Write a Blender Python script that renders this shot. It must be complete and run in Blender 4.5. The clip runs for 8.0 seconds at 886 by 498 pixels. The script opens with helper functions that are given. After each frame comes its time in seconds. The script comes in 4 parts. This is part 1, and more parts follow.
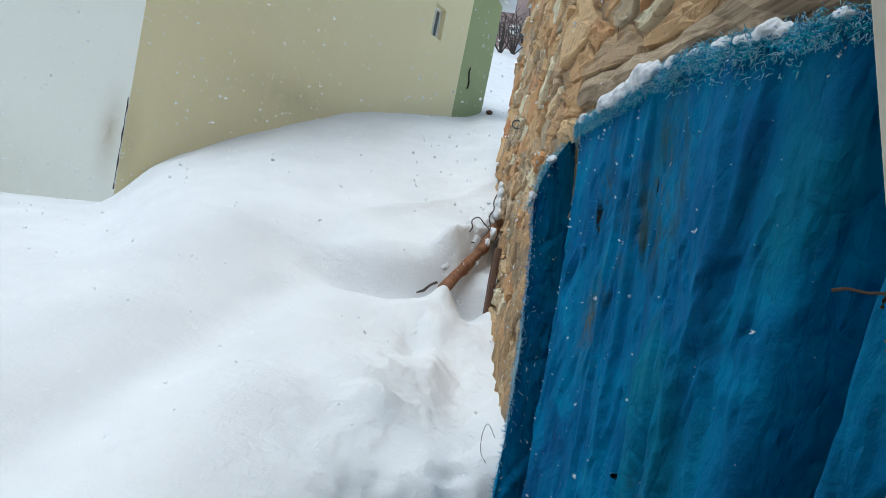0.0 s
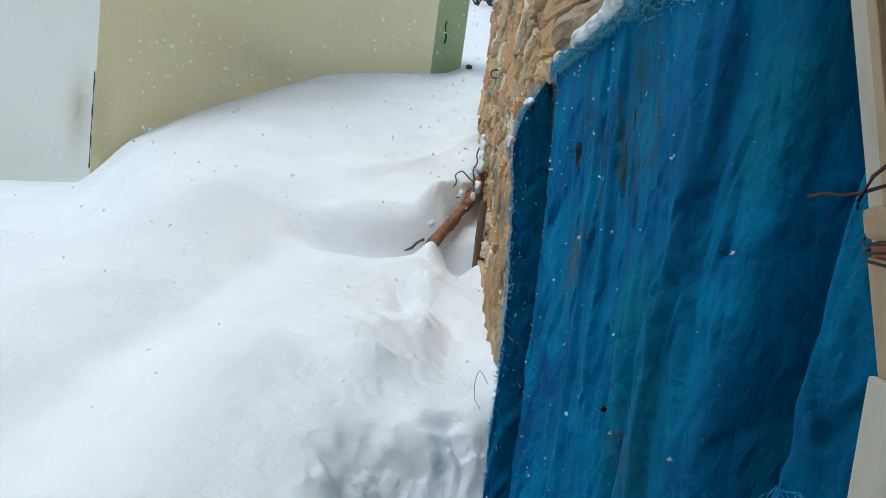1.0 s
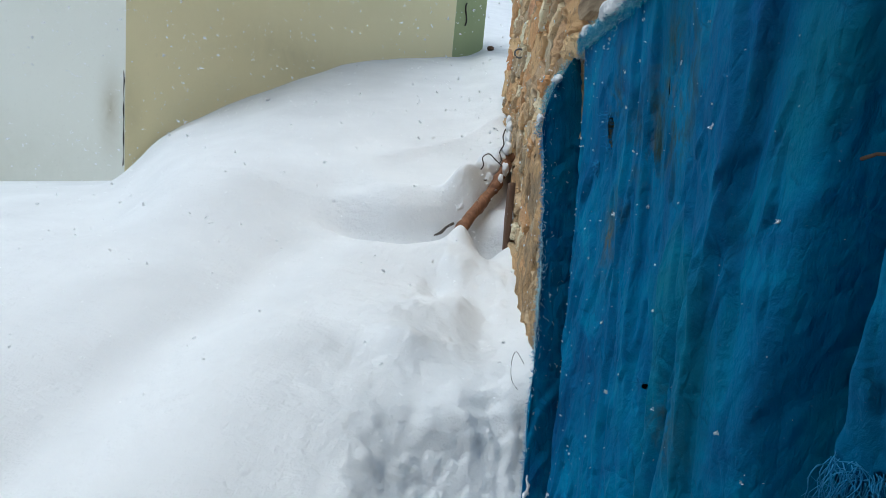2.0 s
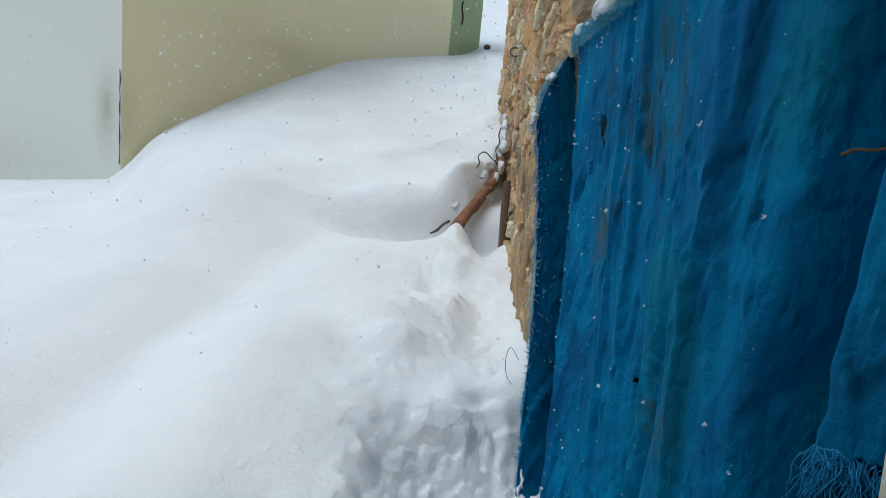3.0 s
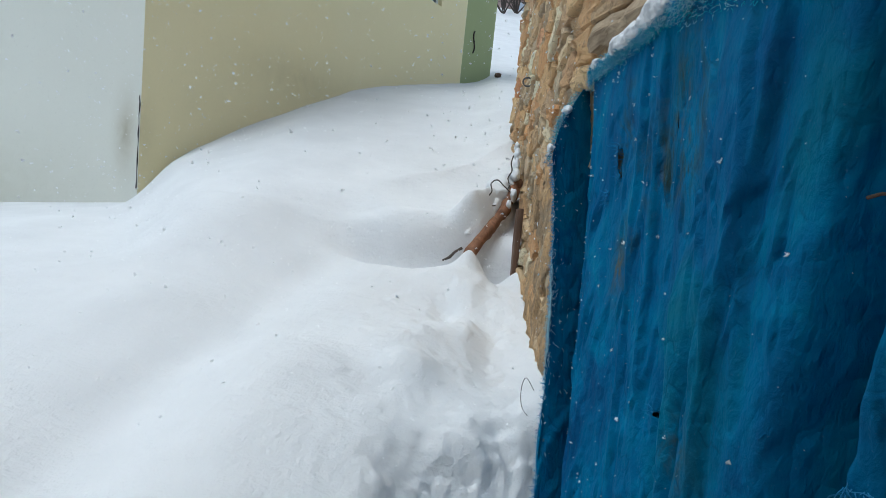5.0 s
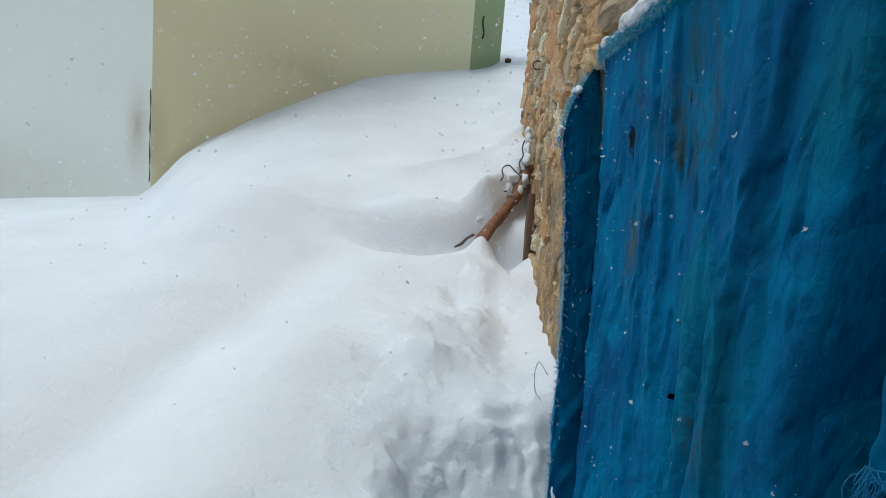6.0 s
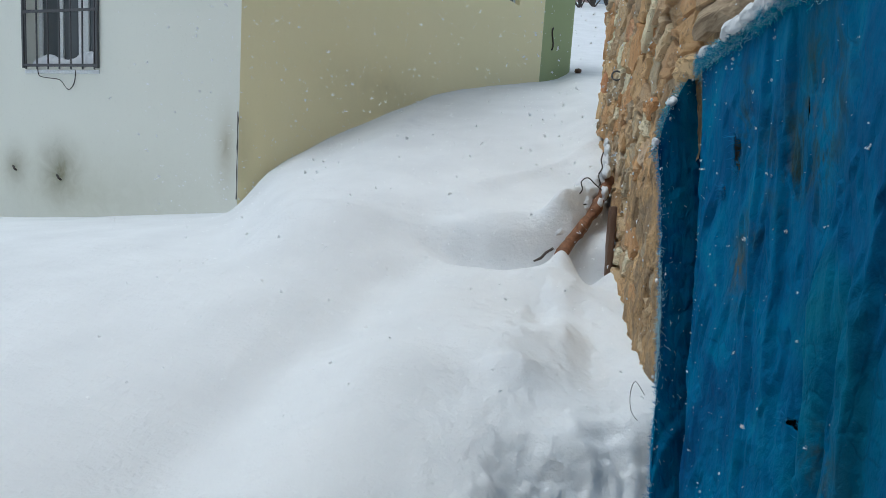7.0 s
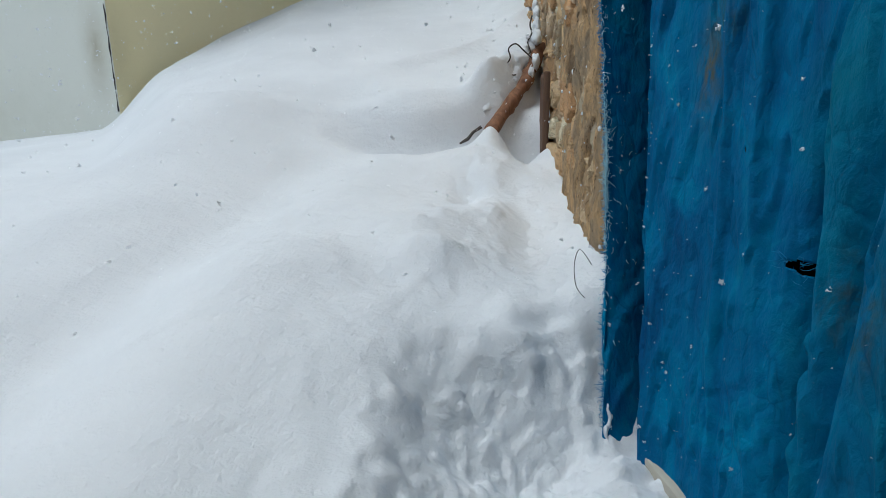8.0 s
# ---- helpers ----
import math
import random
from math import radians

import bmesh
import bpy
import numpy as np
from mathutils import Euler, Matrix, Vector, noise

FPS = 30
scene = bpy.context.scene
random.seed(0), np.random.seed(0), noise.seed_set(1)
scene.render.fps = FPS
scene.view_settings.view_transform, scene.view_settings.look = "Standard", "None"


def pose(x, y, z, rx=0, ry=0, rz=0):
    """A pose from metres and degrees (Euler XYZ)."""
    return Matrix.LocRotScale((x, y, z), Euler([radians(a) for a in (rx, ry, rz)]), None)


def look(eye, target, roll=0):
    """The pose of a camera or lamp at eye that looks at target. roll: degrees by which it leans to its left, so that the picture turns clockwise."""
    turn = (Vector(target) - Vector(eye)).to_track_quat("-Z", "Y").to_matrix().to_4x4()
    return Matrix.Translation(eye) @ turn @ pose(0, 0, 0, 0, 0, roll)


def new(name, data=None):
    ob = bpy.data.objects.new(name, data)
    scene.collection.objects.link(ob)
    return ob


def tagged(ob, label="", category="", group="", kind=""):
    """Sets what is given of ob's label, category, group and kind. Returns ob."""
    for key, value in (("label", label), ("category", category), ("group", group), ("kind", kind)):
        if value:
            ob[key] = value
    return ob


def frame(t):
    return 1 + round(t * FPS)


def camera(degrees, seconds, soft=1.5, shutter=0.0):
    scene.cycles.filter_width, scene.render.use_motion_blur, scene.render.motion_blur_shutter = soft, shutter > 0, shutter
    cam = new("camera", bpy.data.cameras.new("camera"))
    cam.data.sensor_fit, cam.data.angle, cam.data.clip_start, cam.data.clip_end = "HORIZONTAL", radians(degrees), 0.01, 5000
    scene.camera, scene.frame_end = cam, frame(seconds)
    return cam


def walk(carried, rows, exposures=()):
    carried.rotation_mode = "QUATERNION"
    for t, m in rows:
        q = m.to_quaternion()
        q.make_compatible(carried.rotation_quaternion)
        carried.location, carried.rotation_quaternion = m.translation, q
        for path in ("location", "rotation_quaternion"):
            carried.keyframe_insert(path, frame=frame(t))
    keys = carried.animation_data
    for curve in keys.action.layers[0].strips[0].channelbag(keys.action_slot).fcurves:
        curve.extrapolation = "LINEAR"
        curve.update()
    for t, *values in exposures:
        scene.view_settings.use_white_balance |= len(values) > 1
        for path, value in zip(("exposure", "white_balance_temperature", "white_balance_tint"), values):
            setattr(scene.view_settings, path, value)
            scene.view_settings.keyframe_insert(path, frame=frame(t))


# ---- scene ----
import functools

cam = camera(75.5, 8.0, soft=0.55)
PATH = [
    (0, (0.027, 0.049, 1.483), (0.037, 2.046, 1.375), 11.4),
    (0.5, (0.03, 0.033, 1.483), (0.055, 2.029, 1.357), 9.6),
    (1, (0.074, 0.075, 1.438), (0.137, 2.06, 1.204), 7.7),
    (1.5, (0.048, 0.079, 1.425), (0.019, 2.058, 1.139), 5.4),
    (3, (0.061, 0.048, 1.418), (0.047, 2.025, 1.12), 5.4),
    (3.5, (0.06, 0.036, 1.425), (0.034, 2.017, 1.156), 5.3),
    (4, (0.033, 0.011, 1.443), (-0.024, 2.0, 1.24), 5.9),
    (4.5, (0.016, 0.018, 1.446), (-0.022, 2.007, 1.244), 6.2),
    (6, (0.035, 0.052, 1.421), (-0.058, 2.033, 1.161), 4.7),
    (6.5, (0.035, 0.046, 1.421), (-0.069, 2.029, 1.182), 4.8),
    (7, (-0.085, 0.03, 1.431), (-0.406, 1.99, 1.197), 3.7),
    (7.5, (-0.066, 0.257, 1.299), (-0.323, 2.193, 0.866), 2.3),
    (8, (0.035, 0.637, 1.109), (-0.082, 2.57, 0.608), -0.2),
]
walk(cam, [(t, look(eye, target, roll)) for t, eye, target, roll in PATH], exposures=[(u, -0.15 + e, 5620, 0) for u, e in ((0.0, 0.05), (1.0, 0.05), (3.0, -0.10), (4.5, -0.1), (6.5, -0.12), (7.0, -0.24), (7.5, -0.30), (8.0, -0.24))])

# ---- world and sun: overcast snowfall ----
SUN_ELEV, SUN_AZ = 73.0, 253.0
world = bpy.data.worlds.new("overcast_sky")
scene.world = world
world.use_nodes = True
wn = world.node_tree
sky = wn.nodes.new("ShaderNodeTexSky")
sky.sky_type = "NISHITA"
sky.sun_disc = False
sky.sun_elevation = radians(SUN_ELEV)
sky.sun_rotation = radians(SUN_AZ)
sky.air_density, sky.dust_density, sky.ozone_density = 1.0, 6.0, 1.0
grey = wn.nodes.new("ShaderNodeHueSaturation")
grey.inputs["Saturation"].default_value = 0.6
wn.links.new(sky.outputs[0], grey.inputs["Color"])
wn.links.new(grey.outputs[0], wn.nodes["Background"].inputs["Color"])
wn.nodes["Background"].inputs["Strength"].default_value = 0.148

lamp = bpy.data.lights.new("sun", "SUN")
lamp.energy, lamp.angle, lamp.color = 0.72, radians(30), (1.0, 0.98, 0.96)
sun = new("sun", lamp)
sun.matrix_world = look((-3.2, -0.4, 10.5), (0, 0, 0))

# ---- materials ----


def material(name, rough=0.7, metal=0.0, spec=0.3):
    m = bpy.data.materials.new(name)
    m.use_nodes = True
    b = m.node_tree.nodes["Principled BSDF"]
    b.inputs["Roughness"].default_value = rough
    b.inputs["Metallic"].default_value = metal
    b.inputs["Specular IOR Level"].default_value = spec
    return m, m.node_tree, b


def coords(nt, scale=(1, 1, 1), space="Object"):
    c = nt.nodes.new("ShaderNodeTexCoord")
    mp = nt.nodes.new("ShaderNodeMapping")
    mp.inputs["Scale"].default_value = scale
    nt.links.new(c.outputs[space], mp.inputs["Vector"])
    return mp.outputs[0]


def world_coords(nt, scale=(1, 1, 1)):
    c = nt.nodes.new("ShaderNodeNewGeometry")
    mp = nt.nodes.new("ShaderNodeMapping")
    mp.inputs["Scale"].default_value = scale
    nt.links.new(c.outputs["Position"], mp.inputs["Vector"])
    return mp.outputs[0]


def noise_tex(nt, vec, scale, detail=4.0, rough=0.55, distort=0.0):
    n = nt.nodes.new("ShaderNodeTexNoise")
    n.inputs["Scale"].default_value = scale
    n.inputs["Detail"].default_value = detail
    n.inputs["Roughness"].default_value = rough
    n.inputs["Distortion"].default_value = distort
    nt.links.new(vec, n.inputs["Vector"])
    return n.outputs["Fac"]


def ramp(nt, fac, stops):
    r = nt.nodes.new("ShaderNodeValToRGB")
    while len(r.color_ramp.elements) < len(stops):
        r.color_ramp.elements.new(0.5)
    for e, (p, c) in zip(r.color_ramp.elements, stops):
        e.position = p
        e.color = (*c, 1) if len(c) == 3 else c
    nt.links.new(fac, r.inputs["Fac"])
    return r.outputs["Color"]


def mix(nt, fac, a, b, mode="MIX"):
    n = nt.nodes.new("ShaderNodeMix")
    n.data_type, n.blend_type = "RGBA", mode
    for sock, v in ((n.inputs[0], fac), (n.inputs[6], a), (n.inputs[7], b)):
        if isinstance(v, (int, float)):
            sock.default_value = v
        elif isinstance(v, tuple):
            sock.default_value = (*v, 1)
        else:
            nt.links.new(v, sock)
    return n.outputs[2]


def math_node(nt, op, a, b=0.0):
    n = nt.nodes.new("ShaderNodeMath")
    n.operation = op
    n.use_clamp = op in ("MULTIPLY", "ADD", "SUBTRACT")
    for sock, v in ((n.inputs[0], a), (n.inputs[1], b)):
        if isinstance(v, (int, float)):
            sock.default_value = v
        else:
            nt.links.new(v, sock)
    return n.outputs[0]


def bump(nt, b, height, strength=0.3, dist=0.01, before=None):
    n = nt.nodes.new("ShaderNodeBump")
    n.inputs["Strength"].default_value = strength
    n.inputs["Distance"].default_value = dist
    nt.links.new(height, n.inputs["Height"])
    if before:
        nt.links.new(before, n.inputs["Normal"])
    nt.links.new(n.outputs[0], b.inputs["Normal"])
    return n.outputs[0]


def blob(nt, vec, centre, size):
    """1 at the centre of a soft spot, 0 outside it."""
    mp = nt.nodes.new("ShaderNodeMapping")
    mp.vector_type = "TEXTURE"
    mp.inputs["Location"].default_value = centre
    mp.inputs["Scale"].default_value = size
    nt.links.new(vec, mp.inputs["Vector"])
    g = nt.nodes.new("ShaderNodeTexGradient")
    g.gradient_type = "QUADRATIC_SPHERE"
    nt.links.new(mp.outputs[0], g.inputs["Vector"])
    return g.outputs["Fac"]


def snow_material():
    m, nt, b = material("fresh_snow", 0.75, 0, 0.25)
    p = world_coords(nt)
    big = noise_tex(nt, p, 1.3, 3)
    nt.links.new(ramp(nt, big, [(0.3, (0.70, 0.715, 0.735)), (0.7, (0.775, 0.79, 0.81))]), b.inputs["Base Color"])
    b.inputs["Subsurface Weight"].default_value = 0.0
    g = bump(nt, b, noise_tex(nt, p, 8.5, 6, 0.65), 0.50, 0.045)
    g = bump(nt, b, noise_tex(nt, p, 24, 6, 0.7), 0.45, 0.014, g)
    bump(nt, b, noise_tex(nt, p, 240, 2, 0.6), 0.25, 0.002, g)
    return m


def tarp_material():
    m, nt, b = material("blue_tarpaulin", 0.8, 0, 0.08)
    p = world_coords(nt)
    streak = noise_tex(nt, world_coords(nt, (2, 2, 1.1)), 1.8, 6, 0.65, 1.0)
    base = ramp(nt, streak, [(0.30, (0.008, 0.070, 0.190)), (0.5, (0.011, 0.126, 0.276)), (0.70, (0.016, 0.196, 0.360))])
    teal = ramp(nt, noise_tex(nt, world_coords(nt, (1, 1, 0.45)), 2.3, 4, 0.55, 0.4), [(0.52, (0, 0, 0)), (0.72, (1, 1, 1))])
    col = mix(nt, math_node(nt, "MULTIPLY", teal, 0.8), base, (0.013, 0.140, 0.200))
    dirt = noise_tex(nt, world_coords(nt, (1.6, 1.6, 0.9)), 5.5, 6, 0.7, 1.2)
    patch = blob(nt, p, (0.70, 1.93, 1.86), (0.4, 0.28, 0.40))
    for centre, size in (((0.69, 2.02, 1.58), (0.4, 0.42, 0.34)), ((0.64, 2.36, 1.75), (0.3, 0.10, 0.36)), ((0.66, 2.25, 1.22), (0.4, 0.13, 0.36)), ((0.73, 1.62, 0.75), (0.4, 0.16, 0.20))):
        patch = math_node(nt, "ADD", patch, blob(nt, p, centre, size))
    stain = math_node(nt, "MULTIPLY", ramp(nt, dirt, [(0.46, (0, 0, 0)), (0.66, (1, 1, 1))]), math_node(nt, "MULTIPLY", patch, 1.7))
    col = mix(nt, stain, col, (0.034, 0.062, 0.050))
    rust = math_node(nt, "MULTIPLY", ramp(nt, noise_tex(nt, world_coords(nt, (3, 3, 1.2)), 9, 5, 0.7), [(0.55, (0, 0, 0)), (0.66, (1, 1, 1))]), math_node(nt, "MULTIPLY", patch, 1.2))
    col = mix(nt, math_node(nt, "MULTIPLY", rust, 0.28), col, (0.15, 0.105, 0.035))
    faint = ramp(nt, noise_tex(nt, world_coords(nt, (2, 2, 2)), 60, 2, 0.5), [(0.68, (0, 0, 0)), (0.78, (1, 1, 1))])
    col = mix(nt, math_node(nt, "MULTIPLY", faint, 0.12), col, (0.25, 0.33, 0.38))
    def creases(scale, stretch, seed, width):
        """Thin lines along the folds of crumpled cloth, for pale wear and painted crease shade."""
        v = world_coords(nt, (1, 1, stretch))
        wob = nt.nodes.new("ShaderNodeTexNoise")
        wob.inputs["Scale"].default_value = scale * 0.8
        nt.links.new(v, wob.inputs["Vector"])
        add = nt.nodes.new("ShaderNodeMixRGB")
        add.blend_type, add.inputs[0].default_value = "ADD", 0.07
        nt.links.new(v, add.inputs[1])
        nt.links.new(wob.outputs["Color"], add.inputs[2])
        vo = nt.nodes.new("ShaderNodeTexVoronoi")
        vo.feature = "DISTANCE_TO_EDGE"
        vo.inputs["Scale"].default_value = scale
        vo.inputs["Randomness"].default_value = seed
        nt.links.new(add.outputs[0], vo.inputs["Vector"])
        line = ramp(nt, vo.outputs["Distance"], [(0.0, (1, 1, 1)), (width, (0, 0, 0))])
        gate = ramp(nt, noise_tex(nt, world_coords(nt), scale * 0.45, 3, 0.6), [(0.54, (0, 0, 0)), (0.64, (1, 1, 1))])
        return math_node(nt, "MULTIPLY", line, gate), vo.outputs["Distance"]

    ochre = math_node(nt, "MULTIPLY", blob(nt, p, (0.66, 2.30, 1.20), (0.4, 0.07, 0.26)), ramp(nt, noise_tex(nt, world_coords(nt, (2, 2, 1)), 11, 5, 0.65, 0.8), [(0.42, (0, 0, 0)), (0.60, (1, 1, 1))]))
    col = mix(nt, math_node(nt, "MULTIPLY", ochre, 1.0), col, (0.13, 0.105, 0.035))
    pale_line, facets = creases(6.0, 0.70, 1.0, 0.03)
    crease_shade, facets_small = creases(14.0, 0.60, 1.0, 0.05)
    # pale lines: wear, with the bright edges of creases put into the colour
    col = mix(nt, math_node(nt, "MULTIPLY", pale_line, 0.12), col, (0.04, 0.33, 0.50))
    # the creases' shade, painted on as dark blue lines
    col = mix(nt, math_node(nt, "MULTIPLY", crease_shade, 0.35), col, (0.001, 0.03, 0.09))
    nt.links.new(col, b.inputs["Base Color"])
    g0 = bump(nt, b, facets, 0.5, 0.030)
    g0 = bump(nt, b, facets_small, 0.65, 0.018, g0)
    g = bump(nt, b, noise_tex(nt, world_coords(nt, (1.2, 1.2, 0.7)), 24, 5, 0.6, 0.3), 0.7, 0.016, g0)
    bump(nt, b, noise_tex(nt, world_coords(nt, (1, 1, 0.25)), 260, 2, 0.5), 0.2, 0.0015, g)
    return m


def stone_material(name, island):
    m, nt, b = material(name, 0.88, 0, 0.2)
    p = world_coords(nt)
    if island:
        g = nt.nodes.new("ShaderNodeNewGeometry")
        rnd = g.outputs["Random Per Island"]
    else:
        g = nt.nodes.new("ShaderNodeObjectInfo")
        rnd = g.outputs["Random"]
    tone = ramp(nt, rnd, [(0.0, (0.533, 0.299, 0.143)), (0.14, (0.631, 0.427, 0.232)), (0.28, (0.375, 0.299, 0.209)), (0.42, (0.710, 0.512, 0.287)), (0.55, (0.552, 0.299, 0.133)),
                          (0.68, (0.453, 0.405, 0.298)), (0.8, (0.690, 0.459, 0.243)), (0.9, (0.752, 0.726, 0.540)), (1.0, (0.533, 0.235, 0.110))])
    warm = noise_tex(nt, world_coords(nt, (1, 0.5, 1)), 9, 6, 0.7, 1.0)
    col = mix(nt, ramp(nt, warm, [(0.45, (0, 0, 0)), (0.68, (0.45, 0.45, 0.45))]), tone, (0.64, 0.40, 0.18))
    streak = noise_tex(nt, world_coords(nt, (1, 0.8, 1.0)), 20, 8, 0.75, 0.8)
    col = mix(nt, ramp(nt, streak, [(0.34, (0.8, 0.8, 0.8)), (0.47, (0, 0, 0))]), col, (0.20, 0.145, 0.095))
    pale = noise_tex(nt, world_coords(nt, (1, 0.5, 1)), 16, 6, 0.7, 1.0)
    col = mix(nt, math_node(nt, "MULTIPLY", ramp(nt, pale, [(0.56, (0, 0, 0)), (0.68, (1, 1, 1))]), 0.4), col, (0.66, 0.57, 0.44))
    nt.links.new(col, b.inputs["Base Color"])
    g1 = bump(nt, b, noise_tex(nt, world_coords(nt, (1, 0.5, 1)), 30, 10, 0.75, 1.0), 0.9, 0.02)
    bump(nt, b, noise_tex(nt, p, 90, 5, 0.7), 0.6, 0.006, g1)
    return m


def mortar_material():
    m, nt, b = material("earth_mortar", 0.95, 0, 0.1)
    p = world_coords(nt)
    flaky = world_coords(nt, (1, 1, 0.38))
    col = ramp(nt, noise_tex(nt, flaky, 8, 8, 0.72, 1.0), [(0.32, (0.27, 0.19, 0.12)), (0.45, (0.46, 0.33, 0.20)), (0.56, (0.66, 0.44, 0.23)), (0.72, (0.74, 0.60, 0.40))])
    ashen = ramp(nt, noise_tex(nt, p, 3.5, 5, 0.65), [(0.48, (0, 0, 0)), (0.62, (0.6, 0.6, 0.6))])
    col = mix(nt, ashen, col, (0.34, 0.29, 0.22))
    crack = ramp(nt, noise_tex(nt, flaky, 26, 6, 0.7, 1.5), [(0.34, (0.85, 0.85, 0.85)), (0.43, (0, 0, 0))])
    col = mix(nt, crack, col, (0.09, 0.062, 0.04))
    nt.links.new(col, b.inputs["Base Color"])
    g1 = bump(nt, b, noise_tex(nt, flaky, 26, 8, 0.75, 1.5), 1.0, 0.035)
    bump(nt, b, noise_tex(nt, p, 130, 4, 0.6), 0.5, 0.005, g1)
    return m


def plaster_material(name, colour, colour2, stains=()):
    m, nt, b = material(name, 0.85, 0, 0.2)
    p = world_coords(nt)
    big = noise_tex(nt, world_coords(nt, (0.7, 0.7, 0.25)), 1.1, 5, 0.6, 0.4)
    col = mix(nt, big, colour, colour2)
    fine = noise_tex(nt, p, 30, 4, 0.6)
    col = mix(nt, math_node(nt, "MULTIPLY", ramp(nt, fine, [(0.6, (0, 0, 0)), (0.8, (1, 1, 1))]), 0.15), col, (0.3, 0.29, 0.24))
    for centre, size, amount, tint in stains:
        rag = math_node(nt, "MULTIPLY", blob(nt, p, centre, size), math_node(nt, "ADD", noise_tex(nt, p, 3.5, 5, 0.65, 0.8), 0.25))
        col = mix(nt, math_node(nt, "MULTIPLY", rag, amount), col, tint)
    nt.links.new(col, b.inputs["Base Color"])
    g1 = bump(nt, b, noise_tex(nt, p, 3, 5, 0.6), 0.15, 0.03)
    bump(nt, b, noise_tex(nt, p, 90, 3, 0.6), 0.25, 0.004, g1)
    return m


def wood_material(name, light, dark, along=(1, 1, 12), scale=4.0, rough=0.75):
    m, nt, b = material(name, rough, 0, 0.25)
    v = coords(nt, along)
    grain = noise_tex(nt, v, scale * 3, 6, 0.65, 0.8)
    col = ramp(nt, grain, [(0.3, dark), (0.62, light)])
    blot = noise_tex(nt, coords(nt), 6, 4, 0.6)
    col = mix(nt, math_node(nt, "MULTIPLY", blot, 0.5), col, dark)
    nt.links.new(col, b.inputs["Base Color"])
    bump(nt, b, grain, 0.5, 0.006)
    return m


def plain_material(name, colour, rough=0.6, metal=0.0, spec=0.3, vary=0.25, scale=30):
    m, nt, b = material(name, rough, metal, spec)
    n = noise_tex(nt, coords(nt), scale, 4, 0.6)
    nt.links.new(mix(nt, n, tuple(c * (1 - vary) for c in colour), tuple(min(1, c * (1 + vary)) for c in colour)), b.inputs["Base Color"])
    bump(nt, b, n, 0.15, 0.003)
    return m


def flake_material():
    m, nt, b = material("snow_crystals", 0.6, 0, 0.3)
    b.inputs["Base Color"].default_value = (0.9, 0.92, 0.94, 1)
    tr = nt.nodes.new("ShaderNodeBsdfTranslucent")
    tr.inputs["Color"].default_value = (0.95, 0.96, 0.97, 1)
    mx = nt.nodes.new("ShaderNodeMixShader")
    mx.inputs[0].default_value = 0.55
    nt.links.new(b.outputs[0], mx.inputs[1])
    nt.links.new(tr.outputs[0], mx.inputs[2])
    nt.links.new(mx.outputs[0], nt.nodes["Material Output"].inputs["Surface"])
    return m


SNOW = snow_material()
FLAKE = flake_material()
TARP = tarp_material()
STONE = stone_material("rubble_stone", False)
STONE_FAR = stone_material("rubble_stone_joined", True)
MORTAR = mortar_material()
WHITEWASH = plaster_material("white_plaster", (0.79, 0.80, 0.72), (0.84, 0.845, 0.765),
                             [((-7.5, 7.95, 1.22), (0.75, 1.5, 0.85), 1.25, (0.16, 0.145, 0.075)),
                              ((-8.45, 8.0, 1.25), (0.5, 1.5, 0.6), 0.9, (0.2, 0.18, 0.1)),
                              ((-7.1, 7.9, 0.9), (4.6, 2.0, 1.3), 0.55, (0.44, 0.43, 0.30)),
                              ((-4.45, 7.5, 1.7), (0.3, 0.6, 0.9), 1.0, (0.42, 0.38, 0.26))])
YELLOW = plaster_material("yellow_plaster", (0.84, 0.75, 0.44), (0.88, 0.80, 0.52),
                          [((-4.3, 7.6, 1.6), (0.25, 0.45, 1.2), 0.8, (0.27, 0.22, 0.10)), ((-3.0, 10.0, 3.0), (2.0, 3.0, 0.8), 0.4, (0.34, 0.30, 0.16))])
GREEN = plaster_material("green_plaster", (0.33, 0.375, 0.19), (0.39, 0.44, 0.225))
FRAME_WHITE = plain_material("white_frame_paint", (0.72, 0.74, 0.74), 0.45)
IRON = plain_material("weathered_iron", (0.13, 0.13, 0.135), 0.6, 0.6)
WIRE = plain_material("dark_wire", (0.06, 0.05, 0.045), 0.6, 0.5)
RUST = plain_material("rusty_wire", (0.075, 0.046, 0.030), 0.75, 0.3)
LOG = wood_material("peeled_log", (0.34, 0.17, 0.095), (0.10, 0.045, 0.025), (1, 1, 0.15), 5)
PLANK = wood_material("dark_plank", (0.20, 0.125, 0.085), (0.085, 0.05, 0.035), (1, 1, 0.12), 5)
LINTEL = wood_material("grey_timber", (0.52, 0.41, 0.28), (0.16, 0.11, 0.065), (1.6, 0.06, 1.6), 9)
CREAM = wood_material("cream_board", (0.66, 0.63, 0.53), (0.50, 0.45, 0.35), (1, 1, 0.1), 3, 0.6)
TAN = wood_material("tan_board", (0.58, 0.45, 0.29), (0.40, 0.29, 0.17), (1, 1, 0.1), 3, 0.65)
BRICK = plain_material("red_brick", (0.36, 0.16, 0.10), 0.85)
SILL = plain_material("concrete_sill", (0.46, 0.43, 0.36), 0.9, 0, 0.2, 0.2, 12)
THREAD = plain_material("blue_thread", (0.012, 0.22, 0.45), 0.7, 0, 0.2, 0.5, 9)
THREAD_PALE = plain_material("pale_blue_thread", (0.035, 0.23, 0.46), 0.7, 0, 0.2, 0.5, 9)
THREAD_TEAL = plain_material("teal_thread", (0.05, 0.42, 0.52), 0.7, 0, 0.2, 0.5, 9)
